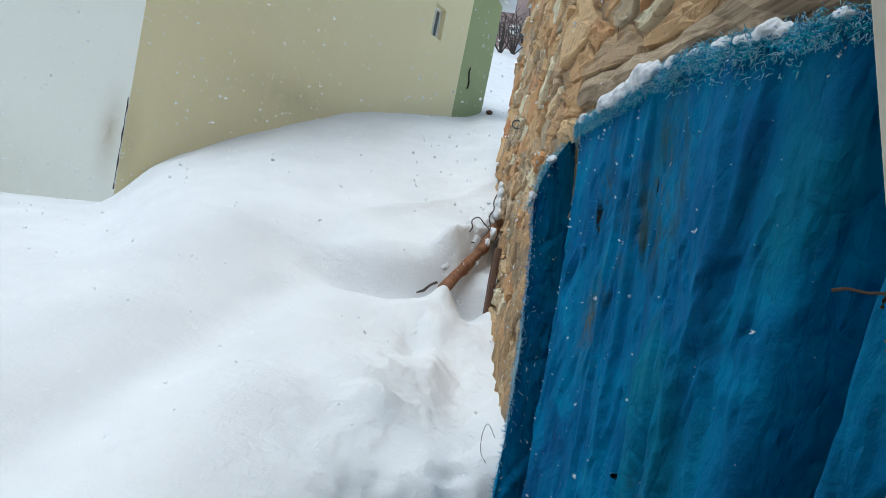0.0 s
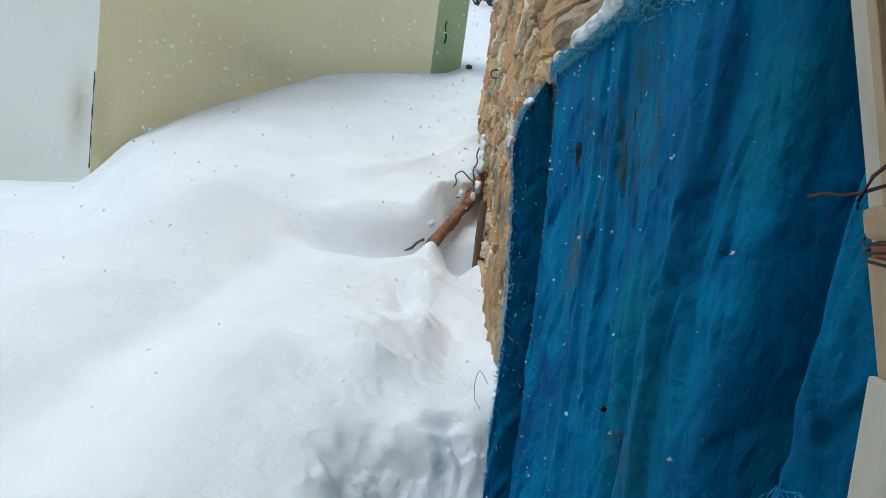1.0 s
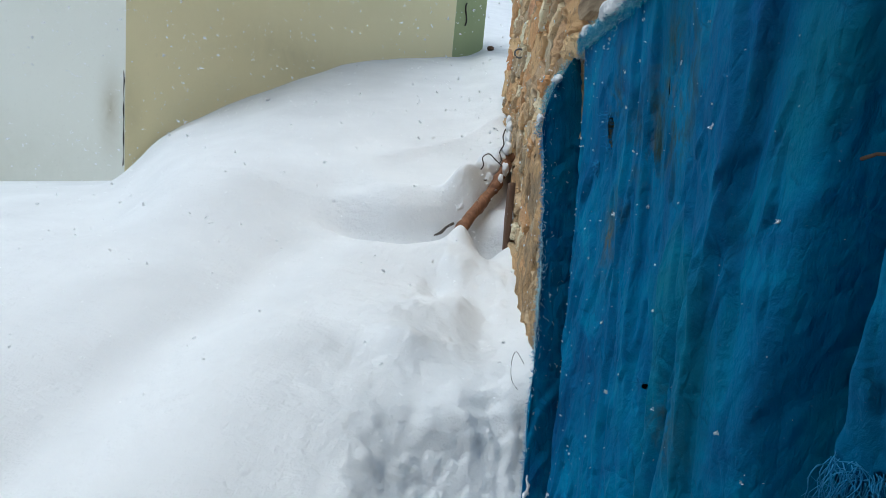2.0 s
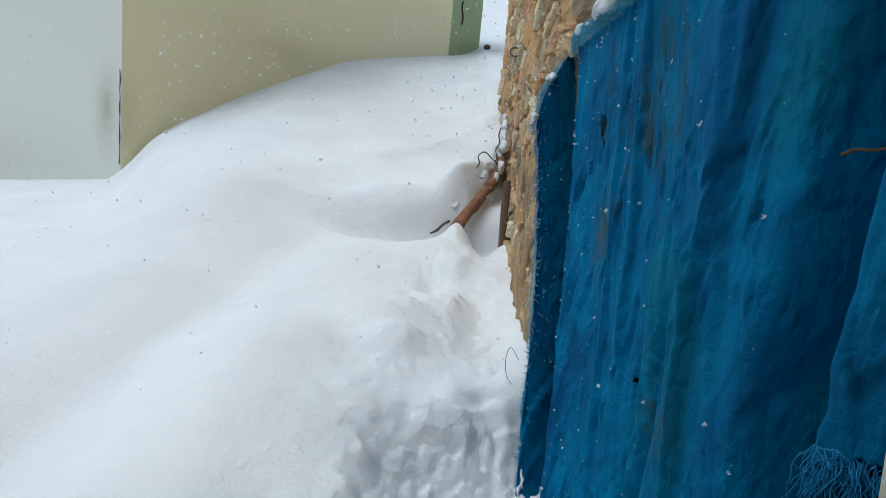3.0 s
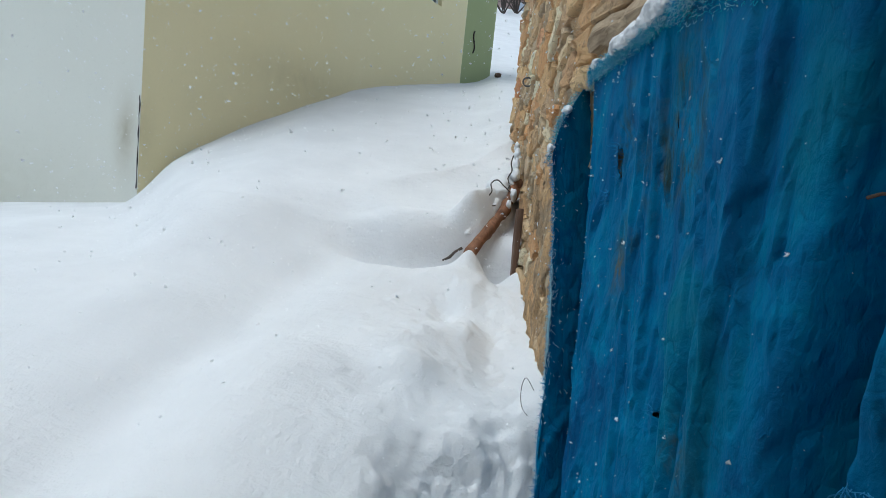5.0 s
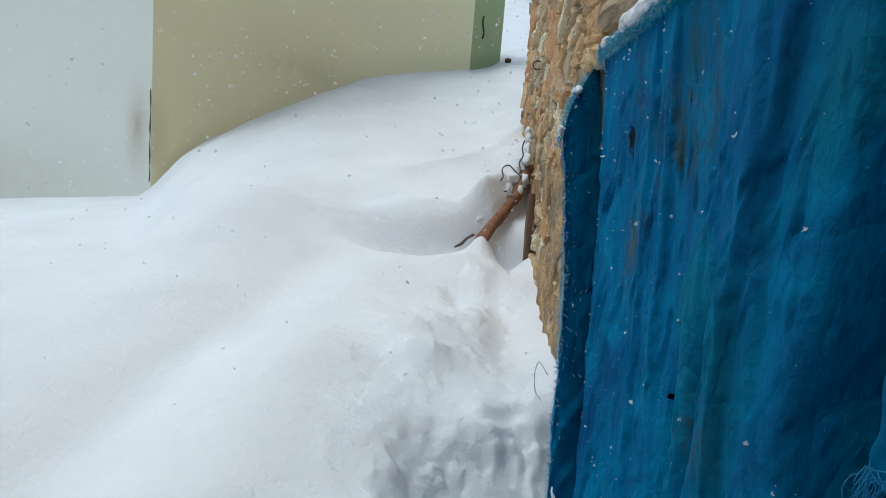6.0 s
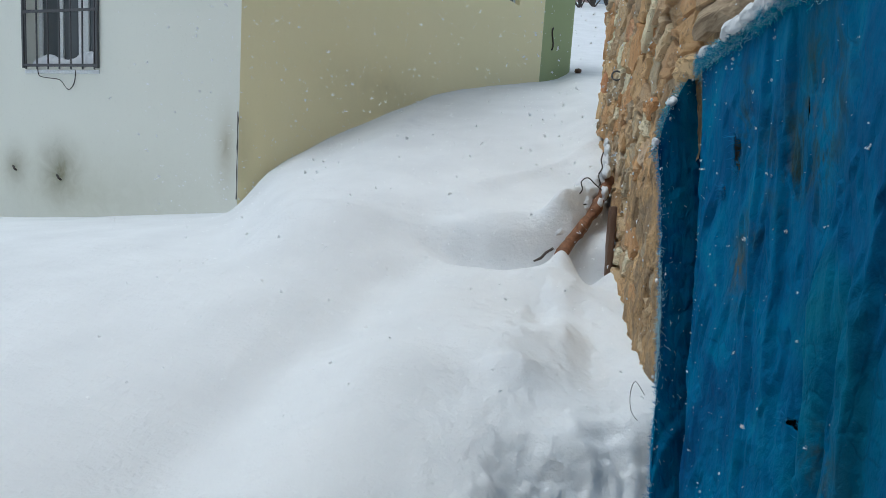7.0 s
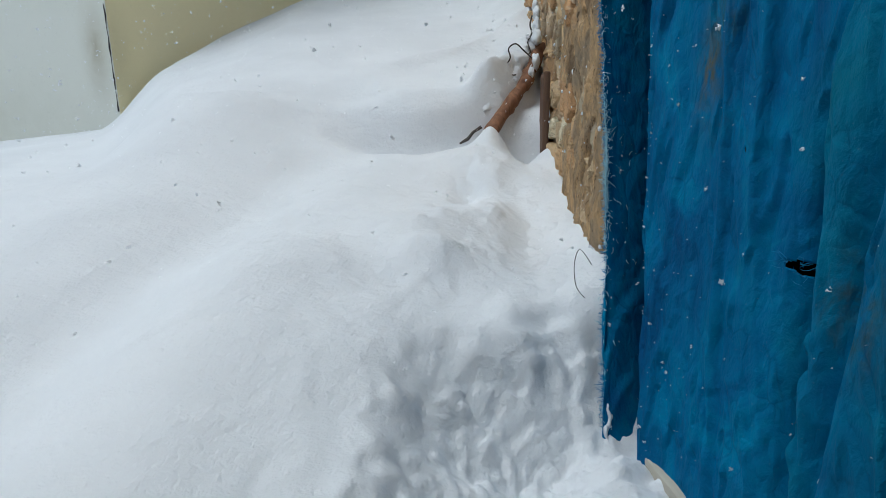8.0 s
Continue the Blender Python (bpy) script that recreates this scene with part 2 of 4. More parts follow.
THREAD_FROST = plain_material("frosted_thread", (0.42, 0.66, 0.74), 0.8, 0, 0.2, 0.3, 9)
DARK = plain_material("dark_interior", (0.03, 0.028, 0.025), 0.95)
BARK = plain_material("bare_twig_bark", (0.10, 0.085, 0.075), 0.9)
ROCK = plain_material("far_pink_rock", (0.42, 0.32, 0.30), 0.95, 0, 0.2, 0.4, 0.8)


def glass_material():
    m, nt, b = material("window_glass", 0.08, 0, 0.5)
    b.inputs["Base Color"].default_value = (0.10, 0.11, 0.115, 1)
    return m


GLASS = glass_material()

# ---- mesh helpers ----


def part(name, bm, mat, parent=None, label="", smooth=False):
    me = bpy.data.meshes.new(name)
    bm.to_mesh(me)
    bm.free()
    me.materials.append(mat)
    if smooth:
        me.polygons.foreach_set("use_smooth", [True] * len(me.polygons))
    ob = new(name, me)
    ob.parent = parent
    if label:
        tagged(ob, label)
    return ob


def from_lists(name, verts, faces, mat, parent=None, label="", smooth=False):
    me = bpy.data.meshes.new(name)
    me.from_pydata([tuple(v) for v in verts], [], faces)
    me.update()
    me.materials.append(mat)
    if smooth:
        me.polygons.foreach_set("use_smooth", [True] * len(me.polygons))
    ob = new(name, me)
    ob.parent = parent
    if label:
        tagged(ob, label)
    return ob


def box(bm, size, m=Matrix(), bevel=0.0):
    r = bmesh.ops.create_cube(bm, size=1.0, matrix=m @ Matrix.Diagonal((*size, 1)))
    vs = r["verts"]
    es = list({e for v in vs for e in v.link_edges})
    if bevel:
        bmesh.ops.bevel(bm, geom=es, offset=bevel, segments=2, affect="EDGES", profile=0.6)
    return bm


def slab(name, a, b, mat, parent=None, label="", bevel=0.004):
    """A bevelled box between two corners."""
    bm = bmesh.new()
    a, b = Vector(a), Vector(b)
    box(bm, [abs(q) for q in (b - a)], Matrix.Translation((a + b) / 2), bevel)
    return part(name, bm, mat, parent, label)


def tube(name, pts, radius, mat, parent=None, label="", sides=6, jag=0.0, smooth=True):
    """A tapered round bar along points; radius is a number or one for each point."""
    pts = [Vector(p) for p in pts]
    verts, faces = [], []
    for i, p in enumerate(pts):
        d = (pts[min(i + 1, len(pts) - 1)] - pts[max(i - 1, 0)]).normalized()
        a = d.orthogonal().normalized()
        b = d.cross(a)
        r = radius[i] if isinstance(radius, (list, tuple)) else radius
        for k in range(sides):
            w = 2 * math.pi * k / sides
            rr = r * (1 + jag * noise.noise(Vector((k * 1.7, i * 0.6, r * 50))))
            verts.append(p + a * math.cos(w) * rr + b * math.sin(w) * rr)
    n = len(pts)
    for i in range(n - 1):
        for k in range(sides):
            k2 = (k + 1) % sides
            faces.append((i * sides + k, i * sides + k2, (i + 1) * sides + k2, (i + 1) * sides + k))
    faces.append(tuple(range(sides))[::-1])
    faces.append(tuple((n - 1) * sides + k for k in range(sides)))
    return from_lists(name, verts, faces, mat, parent, label, smooth)


def smooth_path(pts):
    """A soft curve through the points."""
    pts = [Vector(p) for p in pts]
    curve = []
    for i in range(len(pts) - 1):
        p = [pts[max(0, min(len(pts) - 1, k))] for k in (i - 1, i, i + 1, i + 2)]
        for q in range(4):
            t = q / 4
            curve.append(0.5 * (p[1] * 2 + (p[2] - p[0]) * t + (p[0] * 2 - p[1] * 5 + p[2] * 4 - p[3]) * t * t + (p[1] * 3 - p[0] - p[2] * 3 + p[3]) * t ** 3))
    return curve + [pts[-1]]


def empty(name, place=(0, 0, 0)):
    ob = new(name)
    ob.location = place
    return ob


def smoothstep(a, b, x):
    t = max(0.0, min(1.0, (x - a) / (b - a)))
    return t * t * (3 - 2 * t)


def lerp(a, b, t):
    return a + (b - a) * t


def fbm(x, y, z=0.0, octaves=4):
    return noise.fractal(Vector((x, y, z)), 1.0, 2.0, octaves)


def fuse(ob, voxel):
    """Melt overlapping lumps of one mesh into a single skin."""
    mod = ob.modifiers.new("melt", "REMESH")
    mod.mode, mod.voxel_size, mod.use_smooth_shade = "VOXEL", voxel, True
    bpy.context.view_layer.update()
    me = bpy.data.meshes.new_from_object(ob.evaluated_get(bpy.context.evaluated_depsgraph_get()))
    ob.modifiers.remove(mod)
    bm = bmesh.new()
    bm.from_mesh(me)
    left, islands = set(bm.verts), []
    while left:
        stack, isle = [left.pop()], []
        while stack:
            v = stack.pop()
            isle.append(v)
            for e in v.link_edges:
                w = e.other_vert(v)
                if w in left:
                    left.discard(w)
                    stack.append(w)
        islands.append(isle)
    islands.sort(key=len)
    for isle in islands[:-1]:
        bmesh.ops.delete(bm, geom=isle, context="VERTS")
    bm.to_mesh(me)
    bm.free()
    ob.data = me
    return ob


# ---- the ground: deep snow on a slope, one sheet ----


def wall_x(y):
    """The face of the stone wall, which bends away beside the doorway."""
    return 0.580 + 0.135 * max(0.0, 3.05 - y) + 0.02 * math.sin(y * 1.3)


WALL_END = 7.9


DROP_X = [-9.5, -6.5, -4.7, -4.35, -4.2, -3.93, -3.5, -3.0, -2.3]
DROP_Z = [1.80, 1.42, 1.12, 1.02, 0.82, 0.55, 0.35, 0.22, 0.04]


def snow_height(x, y):
    near = 0.44 + 0.165 * (min(y, 5.2) - 2.7)
    tb = max(0.0, min(1.0, (y - 5.0 - 0.05 * math.sin(3 * x)) / (0.32 + 0.7 * smoothstep(-0.4, -1.2, x))))
    bank = 0.38 * (0.55 * smoothstep(0.0, 0.40, tb) + 0.45 * smoothstep(0.0, 1.0, tb))
    soft_bank = 0.36 * smoothstep(4.0, 5.5, y - 0.35 * (x + 1.4))
    side = smoothstep(-1.9, -0.6, x)
    rise = 0.33 * max(0.0, min(y, 12.0) - 5.4) + 0.24 * max(0.0, min(y, 17.0) - 12.0) + 0.37 * max(0.0, y - 17.0)
    z = near + lerp(soft_bank, bank, side) + rise
    # lower hollow along the white wall
    z -= float(np.interp(x, DROP_X, DROP_Z)) * smoothstep(2.8, 6.6, y)
    # plain open snow in front of the white wall
    open_snow = 0.0
    if x < -1.7 and y > 0:
        foot = float(np.interp(x, [-9.0, -7.0, -6.0, -5.0, -4.42, -4.0], [0.38, 0.52, 0.63, 0.73, 0.80, 0.86]))
        rise_at = 6.6 - 1.5 * (x + 4.2)
        t = smoothstep(rise_at, rise_at + 1.6, y)
        w = lerp(smoothstep(-1.7, -2.9, x), smoothstep(-4.08, -4.40, x), t)
        z = lerp(z, 0.44 + (foot - 0.44) * (y - 2.7) / 4.8, w)
        open_snow = w
    # drift leaning on the stone wall
    z += 0.16 * smoothstep(0.6, 0.0, wall_x(y) - x) * smoothstep(6.0, 6.9, y)
    # drifts and mounds in front of the bank
    z += 0.09 * math.exp(-((x - 0.02) / 0.24) ** 2 - ((y - 4.6) / 0.30) ** 2)
    z += 0.06 * math.exp(-((x - 0.13) / 0.12) ** 2 - ((y - 4.2) / 0.16) ** 2)
    z += 0.06 * math.exp(-((x - 0.12) / 0.11) ** 2 - ((y - 3.6) / 0.2) ** 2)
    z += 0.06 * math.exp(-((x + 0.22) / 0.28) ** 2 - ((y - 3.25) / 0.32) ** 2)
    z += 0.07 * math.exp(-((x + 0.18) / 0.18) ** 2 - ((y - 2.85) / 0.2) ** 2)
    z -= 0.14 * math.exp(-((x - 0.38) / 0.12) ** 2 - ((y - 4.9) / 0.28) ** 2)
    z -= 0.08 * math.exp(-((x - 0.30) / 0.16) ** 2 - ((y - 3.25) / 0.5) ** 2)
    z -= 0.07 * math.exp(-((x + 0.02) / 0.10) ** 2 - ((y - 3.95) / 0.25) ** 2)
    z += 0.05 * math.exp(-((x + 2.6) / 0.8) ** 2 - ((y - 3.7) / 0.7) ** 2)
    z += 0.12 * math.exp(-((x + 0.75) / 0.35) ** 2 - ((y - 2.4) / 0.9) ** 2)
    z -= 0.11 * math.exp(-((x + 1.30 - 0.12 * (y - 3)) / 0.30) ** 2) * smoothstep(0.8, 2.0, y) * (1 - smoothstep(4.2, 5.2, y))
    z -= 0.16 * math.exp(-((y - 4.95 - 0.06 * math.sin(5 * x)) / 0.14) ** 2) * smoothstep(-1.3, -0.6, x) * (1 - smoothstep(0.05, 0.3, x))
    # snow lying over the log
    lx = lerp(0.13, 0.54, (y - 5.02) / 0.75)
    z += 0.24 * math.exp(-((x - lx + 0.15) / 0.13) ** 2) * smoothstep(5.08, 5.25, y) * (1 - smoothstep(5.7, 6.1, y))
    hollow = smoothstep(-0.02, 0.09, x - lx) * smoothstep(4.92, 5.08, y) * (1 - smoothstep(5.65, 6.1, y))
    z -= 0.15 * hollow
    # long wind ripple behind the bank
    z += 0.075 * math.exp(-((y - 6.6 - 0.9 * (x + 0.2)) / 0.18) ** 2) * smoothstep(-1.1, -0.4, x)
    far = smoothstep(6, 12, abs(y) + abs(x) * 0.5)
    z += 0.05 * fbm(x * 0.9, y * 0.9, 3.1, 3) * (1 - 0.6 * far) * (1 - 0.8 * open_snow) + 0.8 * smoothstep(18, 40, abs(y) + abs(x)) * fbm(x * 0.05, y * 0.05, 7.7, 3)
    rough = smoothstep(1.4, 0.2, abs(x)) * (1 - smoothstep(4.5, 5.2, y))
    z += 0.022 * rough * fbm(x * 3.0, y * 3.0, 1.3, 3) + 0.008 * rough * abs(noise.noise(Vector((x * 11, y * 11, 2.5))))
    # trodden trench along the tarpaulin
    edge = 0.09 * fbm(x * 3.0, y * 3.0, 9.0, 3) + 0.03 * noise.noise(Vector((x * 13, y * 13, 4.0)))
    wall_t = max(0.0, min(1.0, (x + edge + 0.25 - 0.25 * max(0.0, 1.9 - y)) / 0.52))
    inside = (0.25 * smoothstep(0.0, 0.5, wall_t) + 0.75 * wall_t) * (1 - smoothstep(2.02, 2.50, y + edge - 0.35 * max(0.0, x)))
    floor_z = 0.0 + 0.05 * fbm(x * 4, y * 4, 2.0, 3)
    z = lerp(z, floor_z, inside)
    crumb = smoothstep(0.02, 0.4, inside)
    z += crumb * (0.04 * abs(noise.noise(Vector((x * 7, y * 7, z * 9)))) + 0.036 * abs(noise.noise(Vector((x * 17, y * 17, z * 22)))) + 0.022 * abs(noise.noise(Vector((x * 36, y * 36, z * 45)))) - 0.045)
    z += 0.07 * math.exp(-((x - 0.48) / 0.13) ** 2 - ((y - 2.05) / 0.24) ** 2)
    # broken lumps along the rim and the foot of the wall
    loose = smoothstep(0.75, 0.1, abs(x - 0.1)) * smoothstep(2.3, 2.6, y) * (1 - smoothstep(4.4, 4.9, y))
    z += loose * (0.035 * abs(noise.noise(Vector((x * 3.4 + 2, y * 3.0, 8.0)))) + 0.014 * abs(noise.noise(Vector((x * 11, y * 8, 4.0)))) - 0.02)
    z += 0.03 * math.exp(-((x + 0.08) / 0.12) ** 2 - ((y - 2.86) / 0.12) ** 2)
    z += 0.16 * math.exp(-((x - 0.12) / 0.11) ** 2 - ((y - 4.80) / 0.12) ** 2)
    if y < WALL_END + 0.1 and x > wall_x(y) + 0.12:
        z = min(z, -0.15 if y < 6 else z)
    return z


def axis(stops):
    """Grid lines from (start, step) pairs."""
    out = []
    for (a, step), (b, _) in zip(stops, stops[1:]):
        n = max(1, round((b - a) / step))
        out += [a + (b - a) * i / n for i in range(n)]
    return out + [stops[-1][0]]


def build_ground():
    xs = axis([(-400, 80), (-80, 12), (-20, 1.5), (-9.5, 0.25), (-5.2, 0.09), (-3.6, 0.1), (-1.6, 0.05), (-0.5, 0.012), (0.62, 0.03), (0.72, 0.15), (2, 1), (10, 10), (80, 80), (400, 1)])
    ys = axis([(-400, 80), (-80, 15), (-5, 0.6), (0.2, 0.05), (1.2, 0.012), (2.9, 0.025), (5.0, 0.025), (5.5, 0.06), (9, 0.2), (16, 0.8), (40, 3), (60, 30), (400, 1)])
    verts = []
    for y in ys:
        for x in xs:
            yy, xx = min(y, 46.0), max(-60.0, min(60.0, x))
            z = snow_height(xx, max(-6.0, yy))
            verts.append((x, y, z if y < 46 else z - 0.02 * (y - 46)))
    nx = len(xs)
    faces = [(j * nx + i, j * nx + i + 1, (j + 1) * nx + i + 1, (j + 1) * nx + i) for j in range(len(ys) - 1) for i in range(nx - 1)]
    ob = from_lists("ground", verts, faces, SNOW, None, "", True)
    tagged(ob, "deep fresh white snow on a rising slope with a trodden trench", "snow", "", "structure")


build_ground()

# ---- stone building with the doorway ----
STONES_TOP = 5.2
DOOR_A, DOOR_B, DOOR_TOP = 0.55, 2.78, 2.20


def wall_block(name, y0, y1, z0, z1, thick, parent, step=0.25):
    """A length of the rubble core that follows the wall's line, its face rough."""
    n = max(2, int((y1 - y0) / step))
    k = max(2, int((z1 - z0) / step))
    verts, faces = [], []
    for j in range(k + 1):
        for i in range(n + 1):
            y, z = lerp(y0, y1, i / n), lerp(z0, z1, j / k)
            verts.append((wall_x(y) + 0.022 + 0.012 * fbm(y * 4, z * 4, 3), y, z))
    base = len(verts)
    for j in range(k + 1):
        for i in range(n + 1):
            y, z = lerp(y0, y1, i / n), lerp(z0, z1, j / k)
            verts.append((wall_x(y) + thick, y, z))
    w = n + 1
    for j in range(k):
        for i in range(n):
            a = j * w + i
            faces.append((a, a + w, a + w + 1, a + 1))
            faces.append((base + a, base + a + 1, base + a + w + 1, base + a + w))
    for j in range(k):
        faces.append((j * w, base + j * w, base + (j + 1) * w, (j + 1) * w))
        a = j * w + n
        faces.append((a, a + w, base + a + w, base + a))
    for i in range(n):
        faces.append((i, i + 1, base + i + 1, base + i))
        a = k * w + i
        faces.append((a, base + a, base + a + 1, a + 1))
    return from_lists(name, verts, faces, MORTAR, parent)


wall_stone = empty("wall_stone", (0.6, 4, 0))
tagged(wall_stone, "old rubble wall of tan and ochre stones in earth mortar", "stone wall", "", "structure")
wall_stone.location = (0, 0, 0)
core = wall_block("mortar_core", DOOR_B + 0.30, WALL_END, -0.5, STONES_TOP, 0.5, wall_stone, 0.1)
wall_block("mortar_core", DOOR_B, DOOR_B + 0.30, 2.08, STONES_TOP, 0.5, wall_stone, 0.1)
wall_block("mortar_core", DOOR_A, DOOR_B, DOOR_TOP, STONES_TOP, 0.5, wall_stone, 0.1)
wall_block("mortar_core", -3.0, DOOR_A, -0.5, STONES_TOP, 0.5, wall_stone)
slab("end_wall", (1.08, WALL_END - 0.5, -0.5), (6.0, WALL_END - 0.02, STONES_TOP), MORTAR, wall_stone)
slab("back_wall", (5.5, -3.0, -0.5), (6.0, WALL_END - 0.52, STONES_TOP), MORTAR, wall_stone)
slab("near_wall", (1.6, -3.0, -0.5), (5.48, -2.5, STONES_TOP), MORTAR, wall_stone)
roof = slab("roof", (0.3, -3.3, STONES_TOP + 0.01), (6.3, WALL_END + 0.2, STONES_TOP + 0.25), LINTEL)
tagged(roof, "flat earth and timber roof of the stone building", "roof", "", "structure")
floor = slab("floor", (0.9, -2.5, -0.12), (5.5, 6.5, -0.04), DARK)
tagged(floor, "dark earth floor inside the stone building", "floor", "", "structure")


# unseen wall, added to hold back light from behind the yard
light_block_wall = slab("light_block_wall", (-7.0, -1.75, -0.5), (0.95, -1.35, 2.4), MORTAR)
tagged(light_block_wall, "unseen plain wall added behind the yard to block light", "wall", "", "structure")
# overhang out of view, added to darken the near end of the tarpaulin
eave = slab("eave", (-1.4, -1.6, 2.42), (0.95, 0.8, 2.52), LINTEL)
tagged(eave, "unseen timber eave added to shade the near tarpaulin", "eave", "", "structure")


def build_mud():
    """Flaking earth plaster over the stones beside the doorway."""
    ny, nz = 110, 90
    verts, faces = [], []
    for j in range(nz + 1):
        for i in range(ny + 1):
            y, z = lerp(2.95, 4.7, i / ny), lerp(0.2, 2.05, j / nz)
            cover = 0.9 - smoothstep(3.5, 4.7, y) - 0.8 * smoothstep(1.3, 2.05, z) + 1.1 * fbm(y * 3.2, z * 2.4, 5.0, 3)
            flakes = 0.026 * noise.noise(Vector((y * 9, z * 4, 1))) + 0.022 * abs(noise.noise(Vector((y * 24, z * 7, 2)))) + 0.009 * noise.noise(Vector((y * 60, z * 40, 3)))
            out = lerp(-0.05, 0.034, smoothstep(0.25, 0.60, cover))
            verts.append((wall_x(y) + 0.012 - out - flakes, y, z))
    w = ny + 1
    for j in range(nz):
        for i in range(ny):
            a = j * w + i
            faces.append((a, a + w, a + w + 1, a + 1))
    from_lists("mud_plaster", verts, faces, MORTAR, wall_stone, "flaking tan earth plaster")


build_mud()


def clip_cell(poly, nx, nz, d):
    """The part of a polygon where nx * y + nz * z <= d."""
    out = []
    for (y0, z0), (y1, z1) in zip(poly, poly[1:] + poly[:1]):
        a, b = nx * y0 + nz * z0 - d, nx * y1 + nz * z1 - d
        if a <= 0:
            out.append((y0, z0))
        if (a < 0 < b) or (b < 0 < a):
            t = a / (a - b)
            out.append((lerp(y0, y1, t), lerp(z0, z1, t)))
    return out


def stone_mesh(cell, rng, proud):
    """Vertices and faces of one rough stone that fills a cell: uneven outline, broken bulging face."""
    cy = sum(p[0] for p in cell) / len(cell)
    cz = sum(p[1] for p in cell) / len(cell)
    ring = []
    for (y0, z0), (y1, z1) in zip(cell, cell[1:] + cell[:1]):
        ln = math.hypot(y1 - y0, z1 - z0)
        k = 1 if ln < 0.06 else 2 if ln < 0.16 else 3
        for i in range(k):
            t = i / k
            ring.append((lerp(y0, y1, t) + rng.uniform(-0.011, 0.011), lerp(z0, z1, t) + rng.uniform(-0.011, 0.011)))
    n = len(ring)
    gap = rng.uniform(0.007, 0.022)
    tilt_y, tilt_z = rng.uniform(-0.10, 0.10), rng.uniform(-0.14, 0.10)
    verts, faces = [], []
    for inset, d in ((gap, -0.06), (gap, 0.6 * proud), (gap + 0.007, 0.95 * proud), (gap + 0.028, proud), (gap + 0.06, proud)):
        for y, z in ring:
            r = math.hypot(y - cy, z - cz) + 1e-6
            f = max(0.25, 1 - inset / r)
            yy, zz = cy + (y - cy) * f, cz + (z - cz) * f
            out = d
            if d > 0:
                out += 0.026 * noise.noise(Vector((yy * 26, zz * 20, cy * 7))) + 0.012 * noise.noise(Vector((yy * 70, zz * 55, cy * 7))) + tilt_y * (yy - cy) + tilt_z * (zz - cz)
            verts.append((wall_x(yy) + 0.030 - out, yy, zz))
    verts.append((wall_x(cy) + 0.030 - proud * 1.05 - rng.uniform(-0.004, 0.010), cy, cz))
    for r in range(4):
        for k in range(n):
            k2 = (k + 1) % n
            faces.append((r * n + k, (r + 1) * n + k, (r + 1) * n + k2, r * n + k2))
    for k in range(n):
        faces.append((4 * n + k, 5 * n, 4 * n + (k + 1) % n))
    return verts, faces


def build_stones():
    """Rubble: cells of uneven seeds, longer than high, each one a stone."""
    rng = random.Random(21)
    seeds = []
    for tries in range(9000):
        y, z = rng.uniform(0.55, WALL_END), rng.uniform(-0.1, STONES_TOP)
        size = rng.choice([0.055, 0.07, 0.085, 0.10, 0.125, 0.15])
        if all(((y - a) / 1.7) ** 2 + (z - b) ** 2 > (size + c) ** 2 * 0.92 for a, b, c in seeds):
            seeds.append((y, z, size))
    near = 0
    far_v, far_f = [], []
    for i, (y, z, c) in enumerate(seeds):
        if (y < DOOR_B + 0.1 and z < DOOR_TOP + 0.05) or (y < 3.22 and z < 1.95):
            continue
        cell = [(y - 0.5, z - 0.3), (y + 0.5, z - 0.3), (y + 0.5, z + 0.3), (y - 0.5, z + 0.3)]
        for j, (a, b, e) in enumerate(seeds):
            if j == i or abs(a - y) > 0.9 or abs(b - z) > 0.6:
                continue
            ny, nz = (a - y) / 2.9, b - z
            ln = math.hypot(ny, nz)
            share = c / (c + e)
            my, mz = y + (a - y) * share, z + (b - z) * share
            cell = clip_cell(cell, ny / ln, nz / ln, (ny * my + nz * mz) / ln)
            if len(cell) < 3:
                break
        if len(cell) >= 3 and y > DOOR_B:
            cell = clip_cell(cell, -1, 0, -DOOR_B)
        if len(cell) >= 3 and y < DOOR_B + 0.3 and z > DOOR_TOP:
            cell = clip_cell(cell, 0, -1, -(DOOR_TOP + 0.09)) if y < DOOR_B else cell
        if len(cell) >= 3:
            cell = clip_cell(cell, 1, 0, WALL_END)
        if len(cell) < 3:
            continue
        v, f = stone_mesh(cell, rng, rng.uniform(0.018, 0.062))
        if y < 6.0 and z < 3.3 and near < 290:
            near += 1
            from_lists("stone", v, f, STONE, wall_stone)
        else:
            o = len(far_v)
            far_v += v
            far_f += [tuple(q + o for q in p) for p in f]
    rest = from_lists("far_stones", far_v, far_f, STONE_FAR, wall_stone)
    tagged(rest, kind="stuff")


# lintel timber over the doorway
def build_lintel():
    pts, rad = [], []
    for i in range(25):
        y = lerp(3.06, 0.3, i / 24)
        pts.append((wall_x(y) + 0.045 + 0.008 * math.sin(i * 1.9), y, 2.215 + 0.012 * math.sin(i * 0.7)))
        rad.append(0.085 * (0.55 if i == 0 else 1.0) * (1 + 0.06 * math.sin(i * 1.3)))
    ob = tube("lintel", pts, rad, LINTEL, None, "", 9, 0.55, False)
    tagged(ob, "weathered grey-brown timber lintel over the covered doorway", "lintel")


build_lintel()

